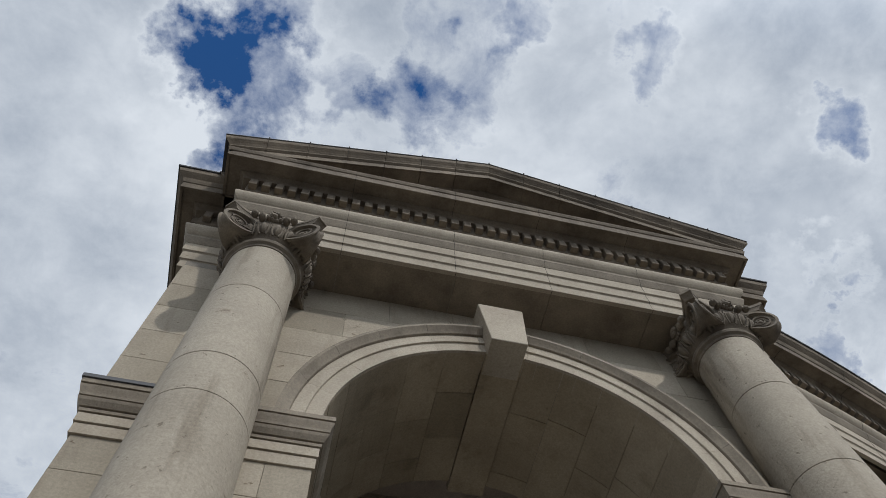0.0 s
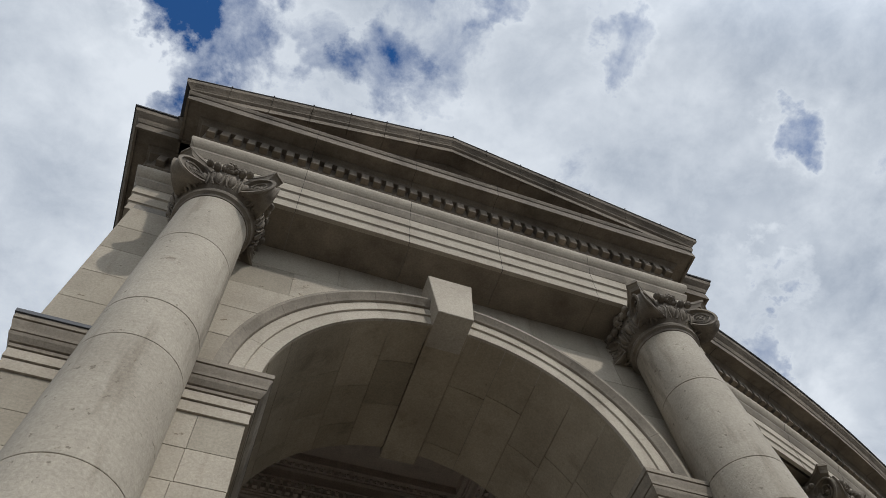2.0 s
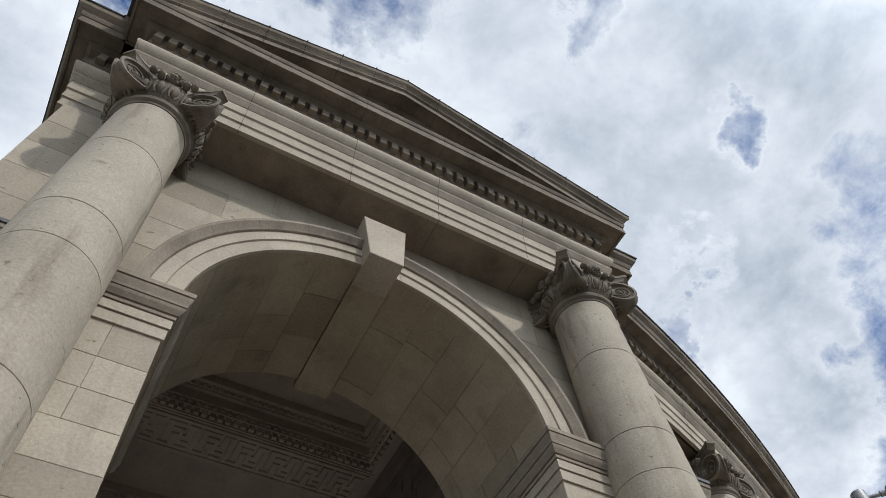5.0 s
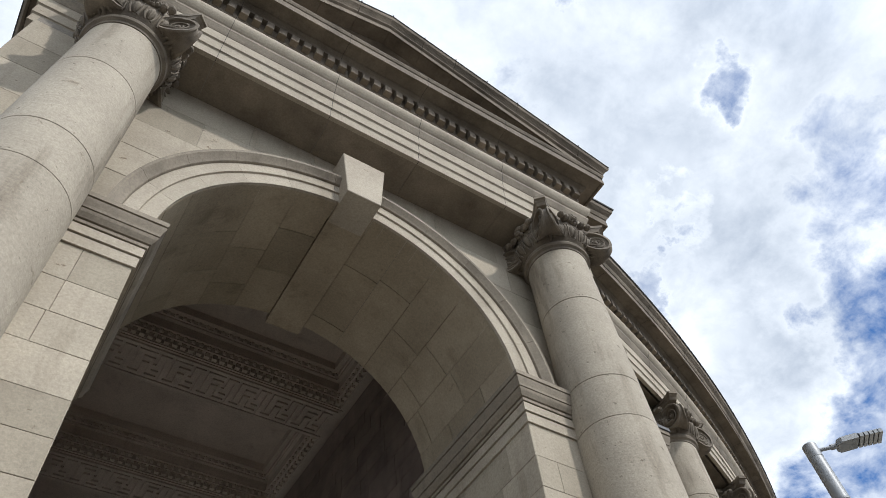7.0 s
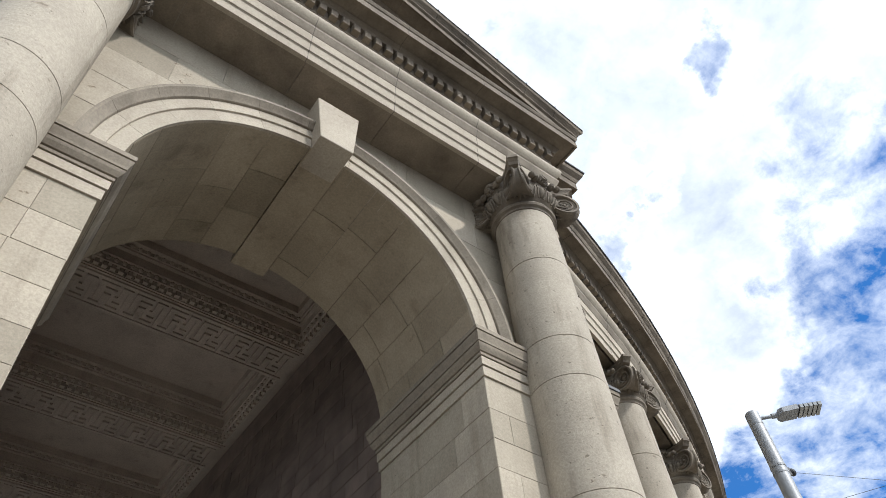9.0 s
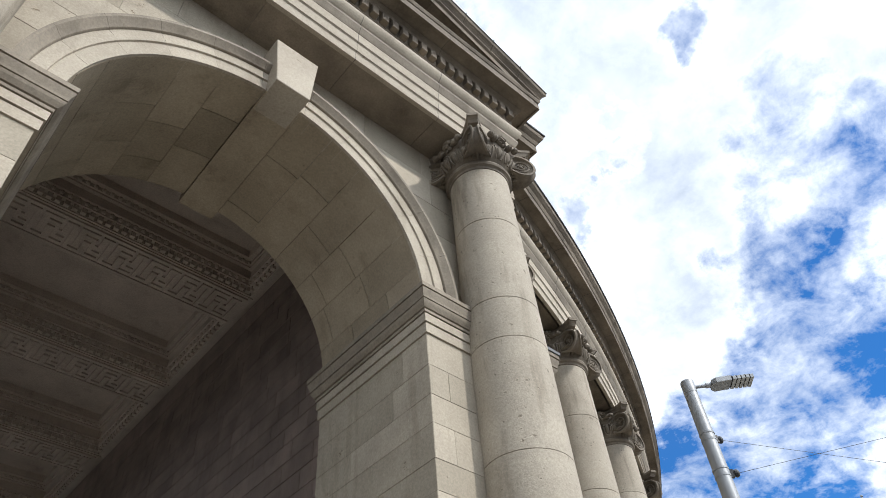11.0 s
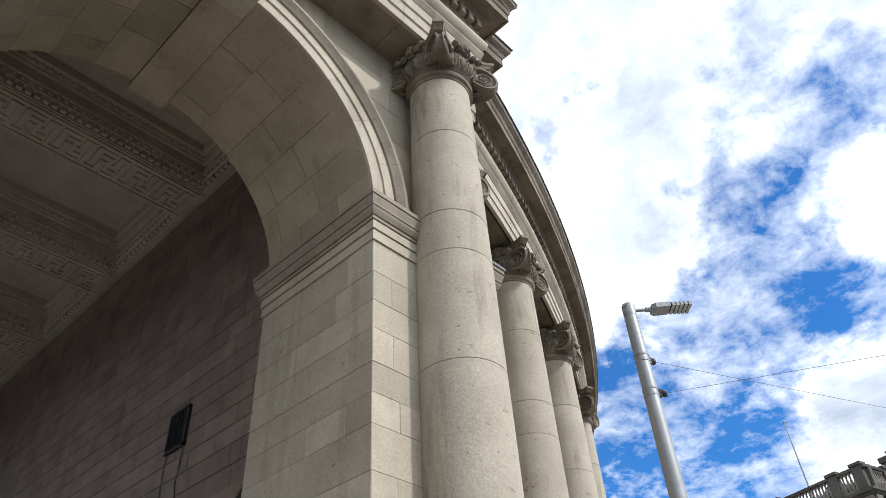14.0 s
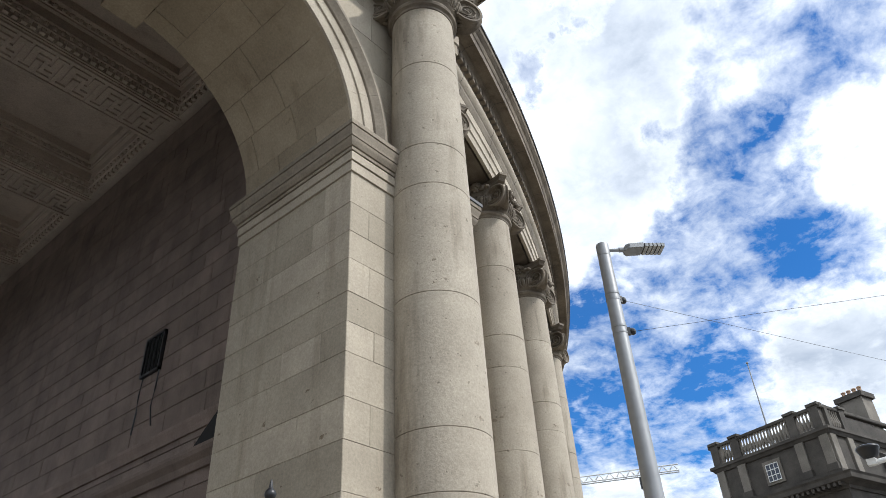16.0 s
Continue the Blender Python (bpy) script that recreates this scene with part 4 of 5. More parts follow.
def hall():
    rng = random.Random(9)
    w = thing("wall_hall_east", "dark brown granite ashlar wall inside the archway hall", "wall", kind="structure")
    part("wall_core", box((HALL_X + 0.012, BACK, 0), (HALL_X + 0.6, HALL_END, 11.065)), DARKMORTAR, w)
    part("wall_core", box((HALL_X + 0.32, BACK, 11.066), (HALL_X + 0.6, HALL_END, 12.4)), DARKMORTAR, w)     # set back: a shadow gap under the ceiling
    cs = [c for c in courses_of(0.3, HALL_Z - 0.68, rng, 0.26, 0.31)]
    cut = 8.3
    m = Matrix.Translation((HALL_X + 0.012, cut, 0)) @ Matrix.Rotation(radians(-90), 4, "Z")
    ashlar(w, m, cut - BACK, [c for c in cs if c[0] > 3.0], GRANITE, rng, (0.55, 0.98), joint=0.011)
    rest = bmesh.new()
    ashlar(w, m, cut - BACK, [c for c in cs if c[0] <= 3.0], GRANITE, rng, (0.55, 0.98), joint=0.011, joined=rest)
    m = Matrix.Translation((HALL_X + 0.012, HALL_END, 0)) @ Matrix.Rotation(radians(-90), 4, "Z")
    ashlar(w, m, HALL_END - cut, cs, GRANITE, rng, (0.55, 0.98), joint=0.011, joined=rest)
    part("far_blocks", rest, GRANITE, w, kind="stuff")
    line = [(HALL_X, HALL_END), (HALL_X, BACK)]
    part("wall_cornice", sweep(line, [(-0.02, 10.62), (0.01, 10.62), (0.016, 10.66), (0.022, 10.68), (0.022, 10.94), (0.03, 10.97), (0.036, 11.0), (0.036, 11.06), (-0.02, 11.07)]), GRANITE, w, "plain moulded band under the ceiling")
    part("string_course", sweep(line, [(-0.02, 4.78), (0.03, 4.78), (0.05, 4.84), (0.08, 4.9), (0.085, 4.94), (-0.02, 4.96)]), GRANITE, w, "moulded granite string course")
    part("lower_string_course", sweep(line, [(-0.02, 4.28), (0.04, 4.28), (0.06, 4.36), (0.12, 4.42), (0.14, 4.46), (0.14, 4.5), (-0.02, 4.52)]), GRANITE, w)
    w2 = thing("wall_hall_west", "unseen dark granite west wall, opened to let daylight into the hall", "wall", kind="structure")
    # west side and far end are unseen; tall openings added to brighten the hall
    for y0, y1 in ((BACK, 3.2), (8.0, 9.2), (14.0, 15.2)):
        part("wall_pier", box((HALL_L - 0.6, y0, 0), (HALL_L, y1, 12.4)), GRANITE, w2)
    for y0, y1 in ((3.2, 8.0), (9.2, 14.0), (15.2, HALL_END)):
        part("wall_head", box((HALL_L - 0.6, y0, 9.6), (HALL_L, y1, 12.4)), GRANITE, w2)
    w3 = thing("wall_hall_end", "unseen dark granite end wall, opened to let daylight into the hall", "wall", kind="structure")
    for x0, x1, z0 in ((HALL_L - 0.6, -1.9, 0), (1.7, HALL_X + 0.6, 0), (-1.9, 1.7, 8.5)):
        part("wall_panel", box((x0, HALL_END, z0), (x1, HALL_END + 0.6, 12.4)), GRANITE, w3)
    # ceiling
    bm = bmesh.new()
    add_box(bm, (HALL_L - 0.6, BACK, 12.12), (HALL_X + 0.6, HALL_END + 0.6, 12.4))
    y = BEAM_1 - BEAM_STEP
    xr, xl = HALL_X - 0.04, HALL_L + 0.04
    add_box(bm, (xr, BACK, HALL_Z + 0.035), (HALL_X + 0.31, HALL_END, 12.12))
    add_box(bm, (HALL_L - 0.1, BACK, HALL_Z + 0.035), (xl, HALL_END, 12.12))
    while y < HALL_END:
        y0 = max(y, BACK - 0.01)
        add_box(bm, (HALL_L, y0, HALL_Z), (HALL_X, y + BEAM_W, 12.12))
        if y > BACK:
            key_strip(bm, HALL_L + 0.12, HALL_X - 0.12, y + 0.165, y + BEAM_W - 0.165, HALL_Z)
        # mouldings round the coffer that ends at the next beam
        c0, c1 = y + BEAM_W, min(y + BEAM_STEP, HALL_END)
        for lo, hi, d in ((11.33, 11.36, 0.03), (11.36, 11.47, 0.035), (11.47, 11.50, 0.13), (11.50, 11.60, 0.12), (11.60, 11.63, 0.17), (11.63, 11.82, 0.15), (11.82, 11.86, 0.22), (11.86, 11.94, 0.25), (11.94, 12.12, 0.34)):
            add_box(bm, (xl, c1 - d, lo), (xr, c1 + 0.01, hi))
            add_box(bm, (xr - d, c0, lo), (xr + 0.01, c1 - d, hi))
            add_box(bm, (xl, c0, lo), (xl + d, c1 - d, hi))
        if y < 13:
            n = int((xr - xl) / 0.145)
            for i in range(n):
                x = xl + 0.05 + (xr - xl - 0.1) * (i + 0.25) / n
                add_box(bm, (x, c1 - 0.10, 11.365), (x + 0.085, c1, 11.468))
                bmesh.ops.create_uvsphere(bm, u_segments=6, v_segments=4, radius=1, matrix=Matrix.Translation((x + 0.04, c1 - 0.13, 11.55)) @ Matrix.Diagonal((0.045, 0.035, 0.055, 1)))
                bmesh.ops.create_uvsphere(bm, u_segments=5, v_segments=4, radius=1, matrix=Matrix.Translation((x + 0.04, c1 - 0.26, 11.9)) @ Matrix.Diagonal((0.05, 0.03, 0.045, 1)))
            n = int((c1 - c0) / 0.145)
            for i in range(n):
                yy = c0 + 0.05 + (c1 - c0 - 0.1) * (i + 0.25) / n
                add_box(bm, (xr - 0.10, yy, 11.365), (xr, yy + 0.085, 11.468))
                bmesh.ops.create_uvsphere(bm, u_segments=6, v_segments=4, radius=1, matrix=Matrix.Translation((xr - 0.13, yy + 0.04, 11.55)) @ Matrix.Diagonal((0.035, 0.045, 0.055, 1)))
        y += BEAM_STEP
    me = bpy.data.meshes.new("ceiling")
    bmesh.ops.recalc_face_normals(bm, faces=bm.faces)
    bm.to_mesh(me); bm.free()
    me.materials.append(PLASTER)
    tagged(new("ceiling", me), "coffered plaster ceiling with key-patterned beams", "ceiling", kind="structure")
    # iron grille, loose cables, dark panel
    v = thing("wall_vent", "black iron bar grille set in the granite wall", "vent", at=(HALL_X, 4.42, 6.27))
    y0, y1, z0, z1 = 4.18, 4.66, 5.97, 6.57
    part("backing", box((HALL_X - 0.016, y0, z0), (HALL_X - 0.004, y1, z1)), IRON, v)
    bm = bmesh.new()
    for a, b in (((y0, z0), (y1, z0 + 0.035)), ((y0, z1 - 0.035), (y1, z1)), ((y0, z0), (y0 + 0.035, z1)), ((y1 - 0.035, z0), (y1, z1))):
        add_box(bm, (HALL_X - 0.05, a[0], a[1]), (HALL_X - 0.004, b[0], b[1]))
    part("frame", bm, IRON, v)
    for i in range(4):
        yy = y0 + 0.09 + i * 0.1
        part("bar", box((HALL_X - 0.045, yy - 0.012, z0 + 0.02), (HALL_X - 0.02, yy + 0.012, z1 - 0.02)), MATTBLACK, v)
    for yy, bend in ((4.60, 0.03), (4.20, -0.05)):
        bm = bmesh.new()
        add_tube(bm, [(HALL_X - 0.02, yy, 5.99), (HALL_X - 0.03, yy + bend * 0.3, 5.7), (HALL_X - 0.03, yy - bend * 0.5, 5.45), (HALL_X - 0.02, yy + bend, 5.17)], 0.011, 6)
        c = part("cable", bm, IRON, None, smooth=True)
        tagged(c, "black cable hanging from the grille down the wall", "cable", "cables below the grille")
    # thin black panel standing in for an unidentified dark triangle
    bm = bmesh.new()
    for x in (HALL_X - 0.10, HALL_X - 0.004):
        bm.faces.new([bm.verts.new((x, yy, z)) for yy, z in ((2.5, 4.52), (2.92, 4.52), (2.72, 4.68), (2.5, 4.84))])
    bm.verts.ensure_lookup_table()
    for i in range(4):
        j = (i + 1) % 4
        bm.faces.new((bm.verts[i], bm.verts[j], bm.verts[4 + j], bm.verts[4 + i]))
    d = part("sign_panel", bm, MATTBLACK, None)
    tagged(d, "dark sloping panel resting on the string course", "panel")


# ---- street furniture ----


def lamp_post():
    at = Vector((7.54, -0.06, 0))
    lp = thing("street_lamp", "tapered galvanised steel street lamp post with flat lamp head", "street lamp", at=at)
    part("post", lathe([(0.16, 0), (0.16, 0.02), (0.149, 1.5), (0.103, 8.24), (0.101, 8.25)], 40, at.xy), STEEL, lp, smooth=True)
    part("post_cap", lathe([(0.105, 8.25), (0.105, 8.47), (0.1, 8.485), (0.0, 8.49)], 40, at.xy), STEEL, lp, smooth=True)
    d = Vector((0.69, -0.72, 0)).normalized()
    s = Vector((-d.y, d.x, 0))
    M = Matrix(((d.x, s.x, 0, at.x), (d.y, s.y, 0, at.y), (0, 0, 1, 0), (0, 0, 0, 1)))
    bm = bmesh.new()
    add_tube(bm, [M @ Vector((0.1, 0, 8.38)), M @ Vector((0.36, 0, 8.385))], 0.028, 12)
    arm = part("arm", bm, STEEL, lp, smooth=True)
    bm = bmesh.new()
    add_tube(bm, [M @ Vector((0.27, 0, 8.385)), M @ Vector((0.36, 0, 8.388))], 0.042, 12)
    part("arm_collar", bm, STEEL, arm, smooth=True)
    bm = bmesh.new()
    lo = [bm.verts.new(M @ Vector(c)) for c in ((0.36, -0.08, 8.345), (0.42, -0.13, 8.345), (0.66, -0.13, 8.36), (0.66, 0.13, 8.36), (0.42, 0.13, 8.345), (0.36, 0.08, 8.345))]
    hi = [bm.verts.new(v.co + Vector((0, 0, 0.085))) for v in lo]
    bm.faces.new(lo); bm.faces.new(hi)
    for i in range(6):
        bm.faces.new((lo[i], lo[(i + 1) % 6], hi[(i + 1) % 6], hi[i]))
    head = part("lamp_head", bm, STEEL, lp, "flat grey lamp head with five rows of lenses")
    for i in range(5):
        x = 0.685 + i * 0.068
        part("lens_row", box((x, -0.135, 8.365), (x + 0.05, 0.135, 8.425), M), LAMPGLASS, head)
        part("fin", box((x - 0.012, -0.12, 8.38), (x, 0.12, 8.44), M), DARKSTEEL, head)
    part("sensor", lathe([(0.035, 8.43), (0.035, 8.50), (0.03, 8.51)], 16, (M @ Vector((0.56, 0, 0))).xy), STEEL, head)
    wires = []
    for z, end in ((7.455, Vector((14.4, -3.2, 7.3))), (6.86, Vector((11.9, -4.35, 7.75)))):
        q = (end - Vector((at.x, at.y, z))).normalized()
        r = 0.103 + (8.24 - z) * 0.0069
        for dz in (-0.06, 0.05):
            part("clamp_band", lathe([(r - 0.01, z + dz), (r + 0.006, z + dz), (r + 0.006, z + dz + 0.03), (r - 0.01, z + dz + 0.03)], 32, at.xy), STEEL, lp)
        bm = bmesh.new()
        h = Vector((q.x, q.y, 0)).normalized()
        p0 = Vector((at.x, at.y, z)) + h * r
        add_box(bm, (-0.02, -0.03, -0.06), (0.05, 0.03, 0.06), Matrix.Translation(p0) @ h.to_track_quat("X", "Z").to_matrix().to_4x4())
        add_ball(bm, p0 + h * 0.09, (0.06, 0.05, 0.06), None, 10, 7)
        part("wire_anchor", bm, IRON, lp)
        bm = bmesh.new()
        add_tube(bm, [p0 + h * 0.1, p0 + h * 0.1 + q * 14], 0.0034, 5)
        wire = part("span_wire", bm, IRON, None)
        tagged(wire, "thin dark steel wire strung from the lamp post", "wire", "span wires")
        wires.append(wire)
    # stands a little further off than drawn above
    e = Vector((-1.896, -4.421, 1.502))
    S = Matrix.Translation(e - Vector((0, 0, 0.09))) @ Matrix.Scale(1.06, 4) @ Matrix.Translation(-e)
    for ob in (*lp.children_recursive, *wires):
        ob.data.transform(S)
    for ob in lp.children:
        if ob.name.split(".")[0] == "post":
            low = min(v.co.z for v in ob.data.vertices)
            for v in ob.data.vertices:
                if v.co.z < low + 0.01:
                    v.co.z = 0.0
    foot = S @ at
    lp.location = (foot.x, foot.y, 0)
    for ob in lp.children:
        ob.matrix_parent_inverse = Matrix.Translation((-foot.x, -foot.y, 0))


def finial():
    e = Vector((-1.896, -4.421, 1.502)) + 4.3 * Vector((0.5675, 0.775, 0.286))
    f = thing("lamp_standard", "black iron post with a ball and spike finial", "post", at=(e.x, e.y, 0))
    z = e.z
    part("post", lathe([(0.06, 0.0), (0.06, 0.1), (0.03, 0.2), (0.026, z - 0.09), (0.04, z - 0.075), (0.018, z - 0.035)], 16, e.xy), IRON, f, smooth=True)
    prof = [(0.033 * math.sin(math.pi * k / 10) + (0.006 if k > 8 else 0), z - 0.033 * math.cos(math.pi * k / 10)) for k in range(1, 10)]
    part("finial", lathe(prof + [(0.012, z + 0.036), (0.007, z + 0.07), (0.003, z + 0.082)], 20, e.xy), IRON, f, "glossy black ball and spike", smooth=True)


def far_building():
    """A granite bank-like house across the street, its attic above a heavy cornice."""
    P = Vector((38.9, 4.3))
    u = Vector((0.269, 0.963))
    v = Vector((0.963, -0.269))
    M = Matrix(((u.x, v.x, 0, P.x), (u.y, v.y, 0, P.y), (0, 0, 1, 0), (0, 0, 0, 1)))     # x along the front, y into the house
    b = thing("corner_house", "grey granite corner house with balustraded attic and dark cornice", "house", at=(P.x, P.y, 0))
    W, D = 7.1, 9.0
    part("wall", box((0, 0, 0), (W, D, 14.6), M), FARSTONE, b)
    ring = [tuple((M @ Vector((x, y, 0))).xy) for x, y in ((W, D), (W, 0), (0, 0), (0, D))]

    def band(name, prof, mat, label=""):
        part(name, sweep(ring, prof), mat, b, label)
    band("cornice", [(-0.1, 11.5), (0.25, 11.5), (0.3, 11.65), (0.55, 11.75), (0.85, 11.8), (0.9, 12.0), (0.98, 12.1), (-0.1, 12.2)], FARSTONE, "dark projecting bracketed cornice")
    band("frieze_band", [(-0.1, 10.9), (0.16, 10.9), (0.16, 11.5), (-0.1, 11.5)], FARSTONE)
    band("architrave", [(-0.1, 10.2), (0.15, 10.2), (0.15, 10.45), (0.22, 10.47), (0.22, 10.75), (0.3, 10.85), (-0.1, 10.9)], FARSTONE)
    band("attic_plinth", [(-0.1, 12.2), (0.18, 12.2), (0.18, 12.5), (-0.1, 12.55)], FARSTONE)
    band("attic_cornice", [(-0.1, 14.35), (0.1, 14.35), (0.2, 14.5), (0.28, 14.55), (0.28, 14.7), (-0.1, 14.75)], FARSTONE)
    band("handrail", [(-0.12, 15.75), (0.12, 15.75), (0.15, 15.8), (0.15, 15.92), (-0.12, 15.95)], FARSTONE, "stone handrail of the balustrade")
    for i in range(26):
        x = 0.2 + i * (W + 0.6) / 26 - 0.4
        part("bracket", box((x, -0.78, 11.6), (x + 0.15, -0.2, 11.79), M), FARSTONE, b)
    # pilasters of the attic, each with the pedestal above it
    for x in (0.0, 1.45, W - 1.45 - 0.5, W - 0.5):
        part("attic_pilaster", box((x, -0.12, 12.5), (x + 0.5, 0.05, 14.36), M), FARPALE, b)
        part("pilaster_foot", box((x - 0.06, -0.2, 12.5), (x + 0.56, 0.05, 12.85), M), FARSTONE, b)
        part("pedestal", box((x, -0.16, 14.75), (x + 0.5, 0.2, 15.95), M), FARSTONE, b)
        part("pedestal_cap", box((x - 0.08, -0.24, 15.92), (x + 0.58, 0.28, 16.06), M), FARSTONE, b)
    for y in (0.0, 1.55):
        part("attic_pilaster", box((-0.12, y, 12.5), (0.05, y + 0.5, 14.36), M), FARPALE, b)
        part("pedestal", box((-0.155, y + (0.21 if y == 0 else 0), 14.75), (0.2, y + 0.5, 15.94), M), FARSTONE, b)
    part("pedestal_cap", box((-0.24, 1.47, 15.92), (0.28, 2.13, 16.05), M), FARSTONE, b)
    part("parapet", box((-0.1, 2.05, 14.75), (0.2, D, 15.5), M), FARSTONE, b)
    prof = [(0.05, 14.75), (0.09, 14.78), (0.05, 14.85), (0.1, 15.05), (0.11, 15.15), (0.05, 15.45), (0.045, 15.6), (0.09, 15.72), (0.09, 15.76)]
    spots = [(x, 0.0) for x in [0.62 + 0.21 * i for i in range(4)]] + [(2.1 + 0.2 * i, 0.0) for i in range(16)] + [(W - 1.32 + 0.21 * i, 0.0) for i in range(4)] + [(0.0, 0.62 + 0.2 * i) for i in range(5)]
    me = None
    for x, y in spots:
        if me is None:
            ob = part("baluster", lathe(prof, 10), FARPALE, b, smooth=True)
            me = ob.data
        else:
            ob = new("baluster", me)
            ob.parent = b
            ob.matrix_parent_inverse = Matrix.Translation((-P.x, -P.y, 0))
        ob.matrix_basis = Matrix.Translation((M @ Vector((x, y, 0))).xy.to_3d())
    # attic window
    x0, x1, z0, z1 = 3.2, 3.95, 12.95, 13.85
    part("window_surround", sweep([tuple((M @ Vector((x, 0, 0))).xy) for x in (x1 + 0.18, x0 - 0.18)], [(-0.05, z0 - 0.16), (0.08, z0 - 0.16), (0.08, z1 + 0.2), (-0.05, z1 + 0.2)]), FARPALE, b, "pale stone window surround")
    win = part("window", box((x0, -0.092, z0), (x1, -0.082, z1), M), GLASS, b, "small sash window with nine panes")
    for k in range(4):
        xx = x0 + (x1 - x0) * k / 3
        part("glazing_bar", box((xx - 0.018, -0.12, z0), (xx + 0.018, -0.09, z1), M), WHITE, win)
    for k in range(4):
        zz = z0 + (z1 - z0) * k / 3
        part("glazing_bar", box((x0, -0.118, zz - 0.018), (x1, -0.09, zz + 0.018), M), WHITE, win)
    # corinthian-like capitals below the architrave at the corner
    for x, y in ((0.25, -0.2), (1.6, -0.2), (W - 0.3, -0.2), (W - 1.7, -0.2)):
        p = (M @ Vector((x, y, 0))).xy
        part("column_shaft", lathe([(0.42, 0), (0.42, 0.5), (0.36, 0.6), (0.31, 9.2)], 20, p), FARSTONE, b, smooth=True)
        bm = bmesh.new()
        add_lathe(bm, [(0.31, 9.2), (0.34, 9.25), (0.33, 9.4), (0.4, 9.9), (0.5, 10.08), (0.5, 10.2)], 16, p)
        for k in range(16):
            a = k * math.pi / 8
            for r, z in ((0.40, 9.55), (0.47, 9.9)):
                add_ball(bm, (p.x + r * math.cos(a + z), p.y + r * math.sin(a + z), z), (0.07, 0.07, 0.13), None, 6, 5)
        part("column_capital", bm, CARVED, b)
    # lower windows of the flank
    for zz in (2.0, 6.0):
        part("window", box((-0.02, 4.0, zz), (-0.004, 5.3, zz + 2.4), M), GLASS, b)
    # the long slated roof behind
    bm = bmesh.new()
    vs = [bm.verts.new(M @ Vector(c)) for c in ((-0.6, D - 4.5, 13.6), (-0.6, D + 16, 13.6), (4.5, D + 16, 17.6), (4.5, D - 4.5, 17.6), (9.0, D + 16, 13.6), (9.0, D - 4.5, 13.6))]
    for f in ((0, 1, 2, 3), (3, 2, 4, 5), (0, 3, 5), (1, 4, 2), (0, 5, 4, 1)):
        bm.faces.new([vs[i] for i in f])
    part("roof", bm, SLATE, b, "worn slate roof")
    part("rear_wing", box((-0.1, D - 4.5, 0), (8, D + 16, 13.6), M), FARSTONE, b)
    # chimney stack with clay pots
    ch = part("chimney", box((0.1, 5.2, 14.0), (1.5, 6.3, 17.5), M), FARPALE, b, "squared stone chimney stack")
    part("chimney_cap", box((-0.05, 5.05, 17.5), (1.65, 6.45, 17.8), M), FARSTONE, ch)
    for k in range(4):
        p = (M @ Vector((0.3 + 0.33 * k, 5.75, 0))).xy
        part("chimney_pot", lathe([(0.14, 17.8), (0.12, 17.85), (0.11, 18.15), (0.14, 18.2), (0.13, 18.25)], 12, p), CLAY, ch, smooth=True)
    fp = thing("flagpole", "slim bare white flagpole standing on a roof", "flagpole", at=tuple((M @ Vector((3.8, 1.0, 14.6)))))
    p = (M @ Vector((3.8, 1.0, 0))).xy
    part("pole", lathe([(0.06, 14.6), (0.05, 16.0), (0.03, 20.2)], 10, p), STEEL, fp)
    part("truck", lathe([(0.07, 20.2), (0.07, 20.27), (0.02, 20.3)], 10, p), STEEL, fp)


def security_camera():
    """A dark dome camera on a pale bracket arm, held by a pole out beyond the corner house."""
    e = Vector((-1.896, -4.421, 1.502))
    at = e + 24.0 * Vector((0.948, 0.168, 0.268)).normalized()
    c = thing("security_camera", "dark dome camera hanging from a pale bracket arm", "camera", at=at)
    prof = [(0.30, 0.10), (0.31, 0.06), (0.30, 0.02), (0.27, -0.02), (0.25, -0.10), (0.18, -0.19), (0.06, -0.235)]
    part("dome", lathe([(0.02, at.z + 0.16), (0.2, at.z + 0.14)] + [(r, at.z + z) for r, z in prof], 24, at.xy), IRON, c, "glossy black dome", smooth=True)
    bm = bmesh.new()
    side = Vector((0.18, -0.98, 0))
    add_tube(bm, [at + Vector((0, 0, -0.34)) + side * 0.02, at + Vector((0, 0, -0.30)) + side * 0.5, at + Vector((0, 0, -0.26)) + side * 1.2, at + Vector((0, 0, 0.2)) + side * 1.5], 0.07, 10)
    part("bracket_arm", bm, WHITE, c, "pale bracket arm", smooth=True)
    bm = bmesh.new()
    p = at + side * 1.5
    add_lathe(bm, [(0.12, 0.0), (0.1, at.z + 0.8)], 16, p.xy)
    part("pole", bm, STEEL, c, smooth=True)
    part("housing", box((at.x - 0.1, at.y - 0.12, at.z - 0.40), (at.x + 0.1, at.y + 0.12, at.z - 0.23)), WHITE, c)


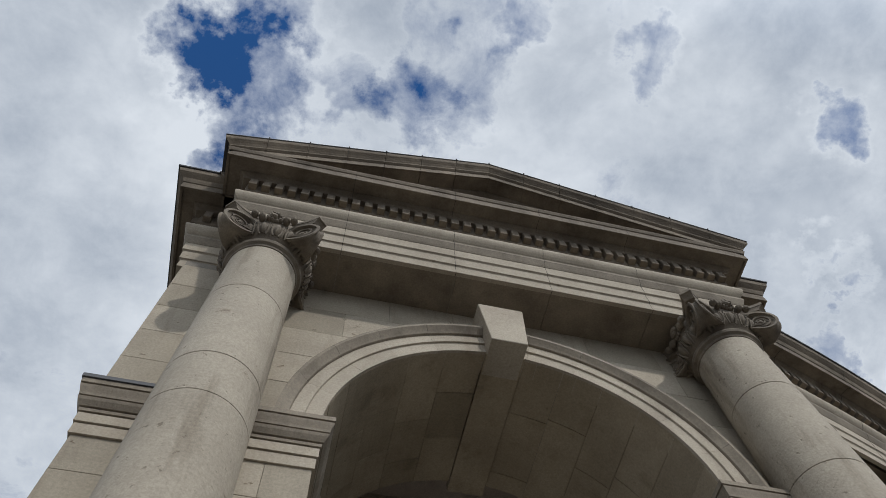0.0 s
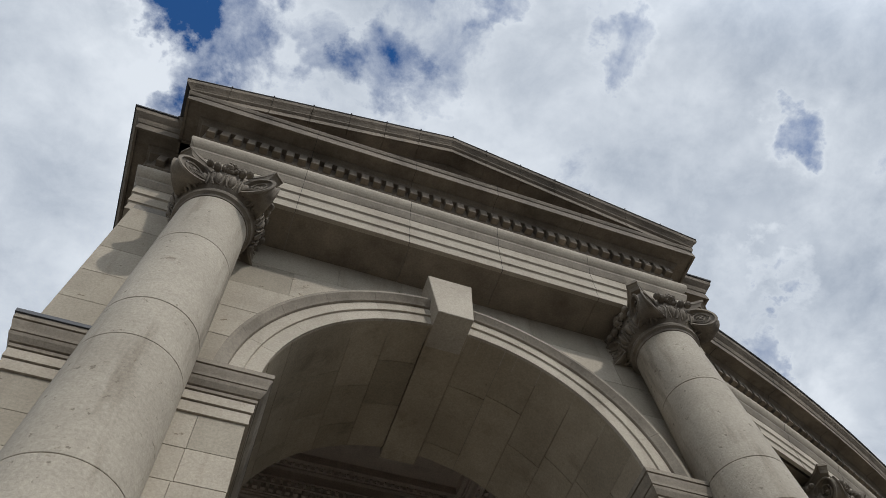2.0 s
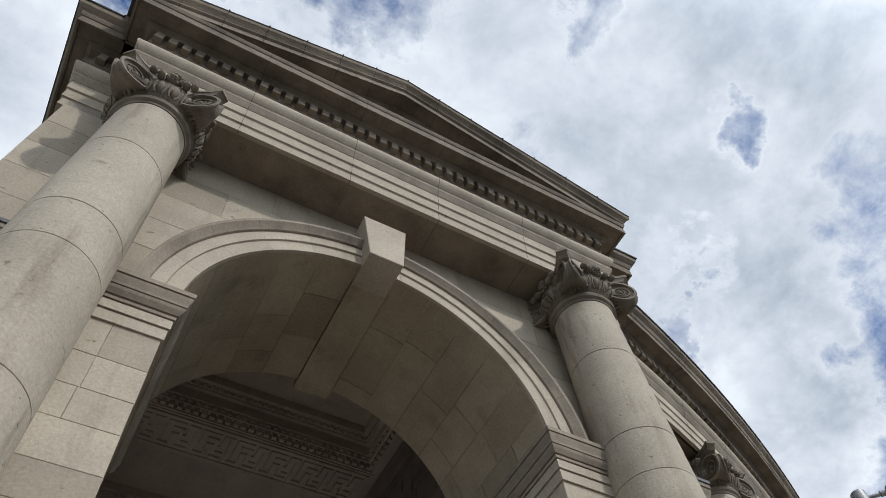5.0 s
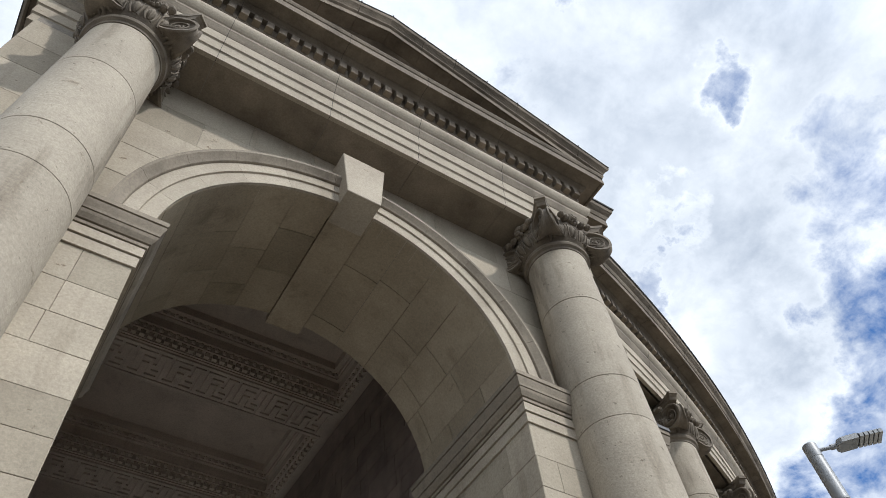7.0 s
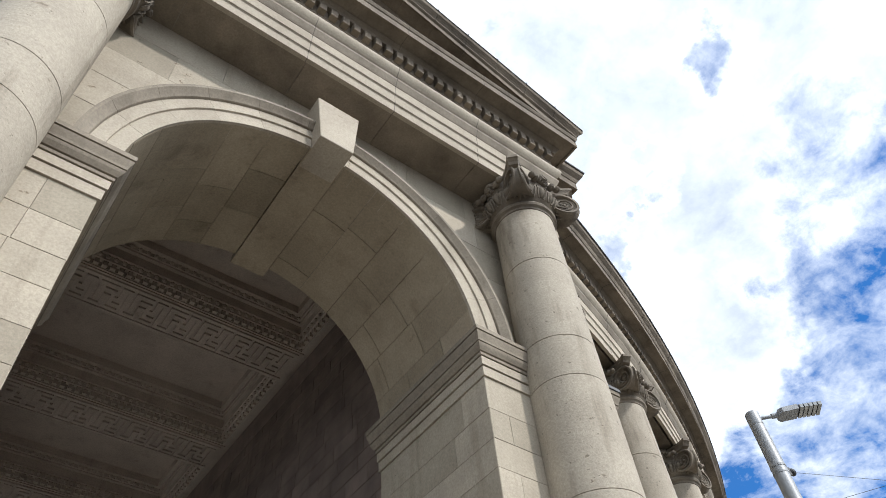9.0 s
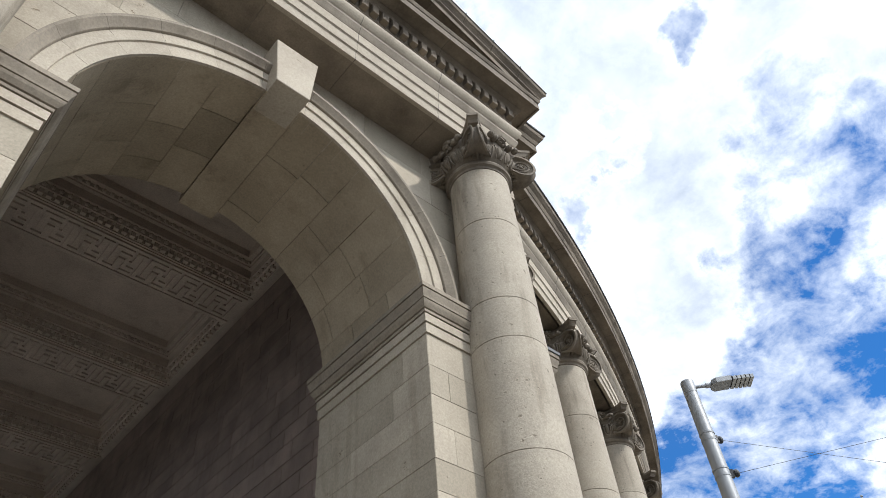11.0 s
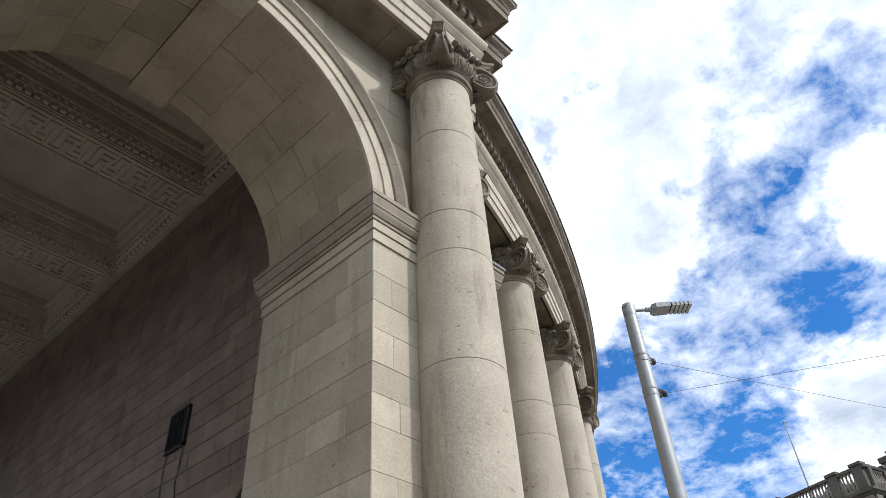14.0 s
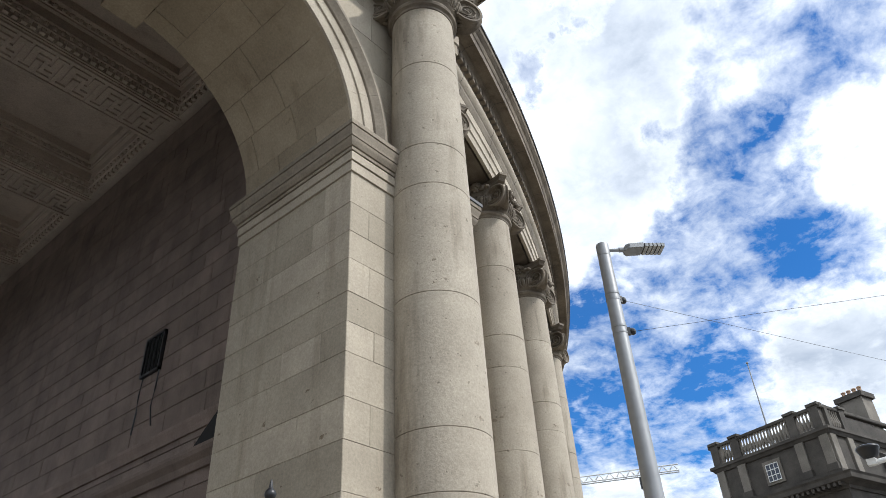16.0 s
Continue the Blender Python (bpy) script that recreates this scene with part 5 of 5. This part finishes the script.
def tower_crane():
    e = Vector((-1.896, -4.421, 1.502))
    a = e + 150 * Vector((0.868, 0.405, 0.262)).normalized()
    c = thing("tower_crane", "distant pale lattice tower crane", "crane", at=(a.x, a.y, 0))
    h = Vector((-0.42, 0.90, 0)).normalized()
    bm = bmesh.new()
    for dx in (-0.8, 0.8):
        for dy in (-0.8, 0.8):
            add_tube(bm, [(a.x + dx, a.y + dy, 0), (a.x + dx, a.y + dy, a.z + 4)], 0.14, 5)
    for k in range(22):
        z = k * 2.2
        if z + 2.2 > a.z + 4:
            break
        for s in (-1, 1):
            add_tube(bm, [(a.x - 0.8, a.y + 0.8 * s, z), (a.x + 0.8, a.y + 0.8 * s, z + 2.2)], 0.08, 4)
            add_tube(bm, [(a.x + 0.8 * s, a.y - 0.8, z + 2.2), (a.x + 0.8 * s, a.y + 0.8, z)], 0.08, 4)
    part("mast", bm, CRANE, c)
    bm = bmesh.new()
    z = a.z + 3.0
    top = lambda t: Vector((a.x, a.y, z + 1.3)) + h * t
    for off in (-0.6, 0.6):
        s = Vector((-h.y, h.x, 0)) * off
        add_tube(bm, [Vector((a.x, a.y, z)) + h * -6 + s, Vector((a.x, a.y, z)) + h * 26 + s], 0.13, 5)
    add_tube(bm, [top(-6), top(26)], 0.13, 5)
    for k in range(16):
        t = -6 + 2 * k
        for off in (-0.6, 0.6):
            s = Vector((-h.y, h.x, 0)) * off
            add_tube(bm, [Vector((a.x, a.y, z)) + h * t + s, top(t + 1)], 0.07, 4)
            add_tube(bm, [top(t + 1), Vector((a.x, a.y, z)) + h * (t + 2) + s], 0.07, 4)
    part("jib", bm, CRANE, c)
    part("cab", box((a.x - 1.2, a.y - 1.2, z - 2.6), (a.x + 1.2, a.y + 1.2, z - 0.4)), DARKSTEEL, c, "dark operator's cab")


pavilion()
roof_and_pediment()
col = column()
col.matrix_basis = pose(-COL_X, COL_Y, 0)
copy_thing(col, pose(COL_X + 0.035, COL_Y, 0))
screen(col)
hall()
ground()
lamp_post()
finial()
far_building()
security_camera()
tower_crane()
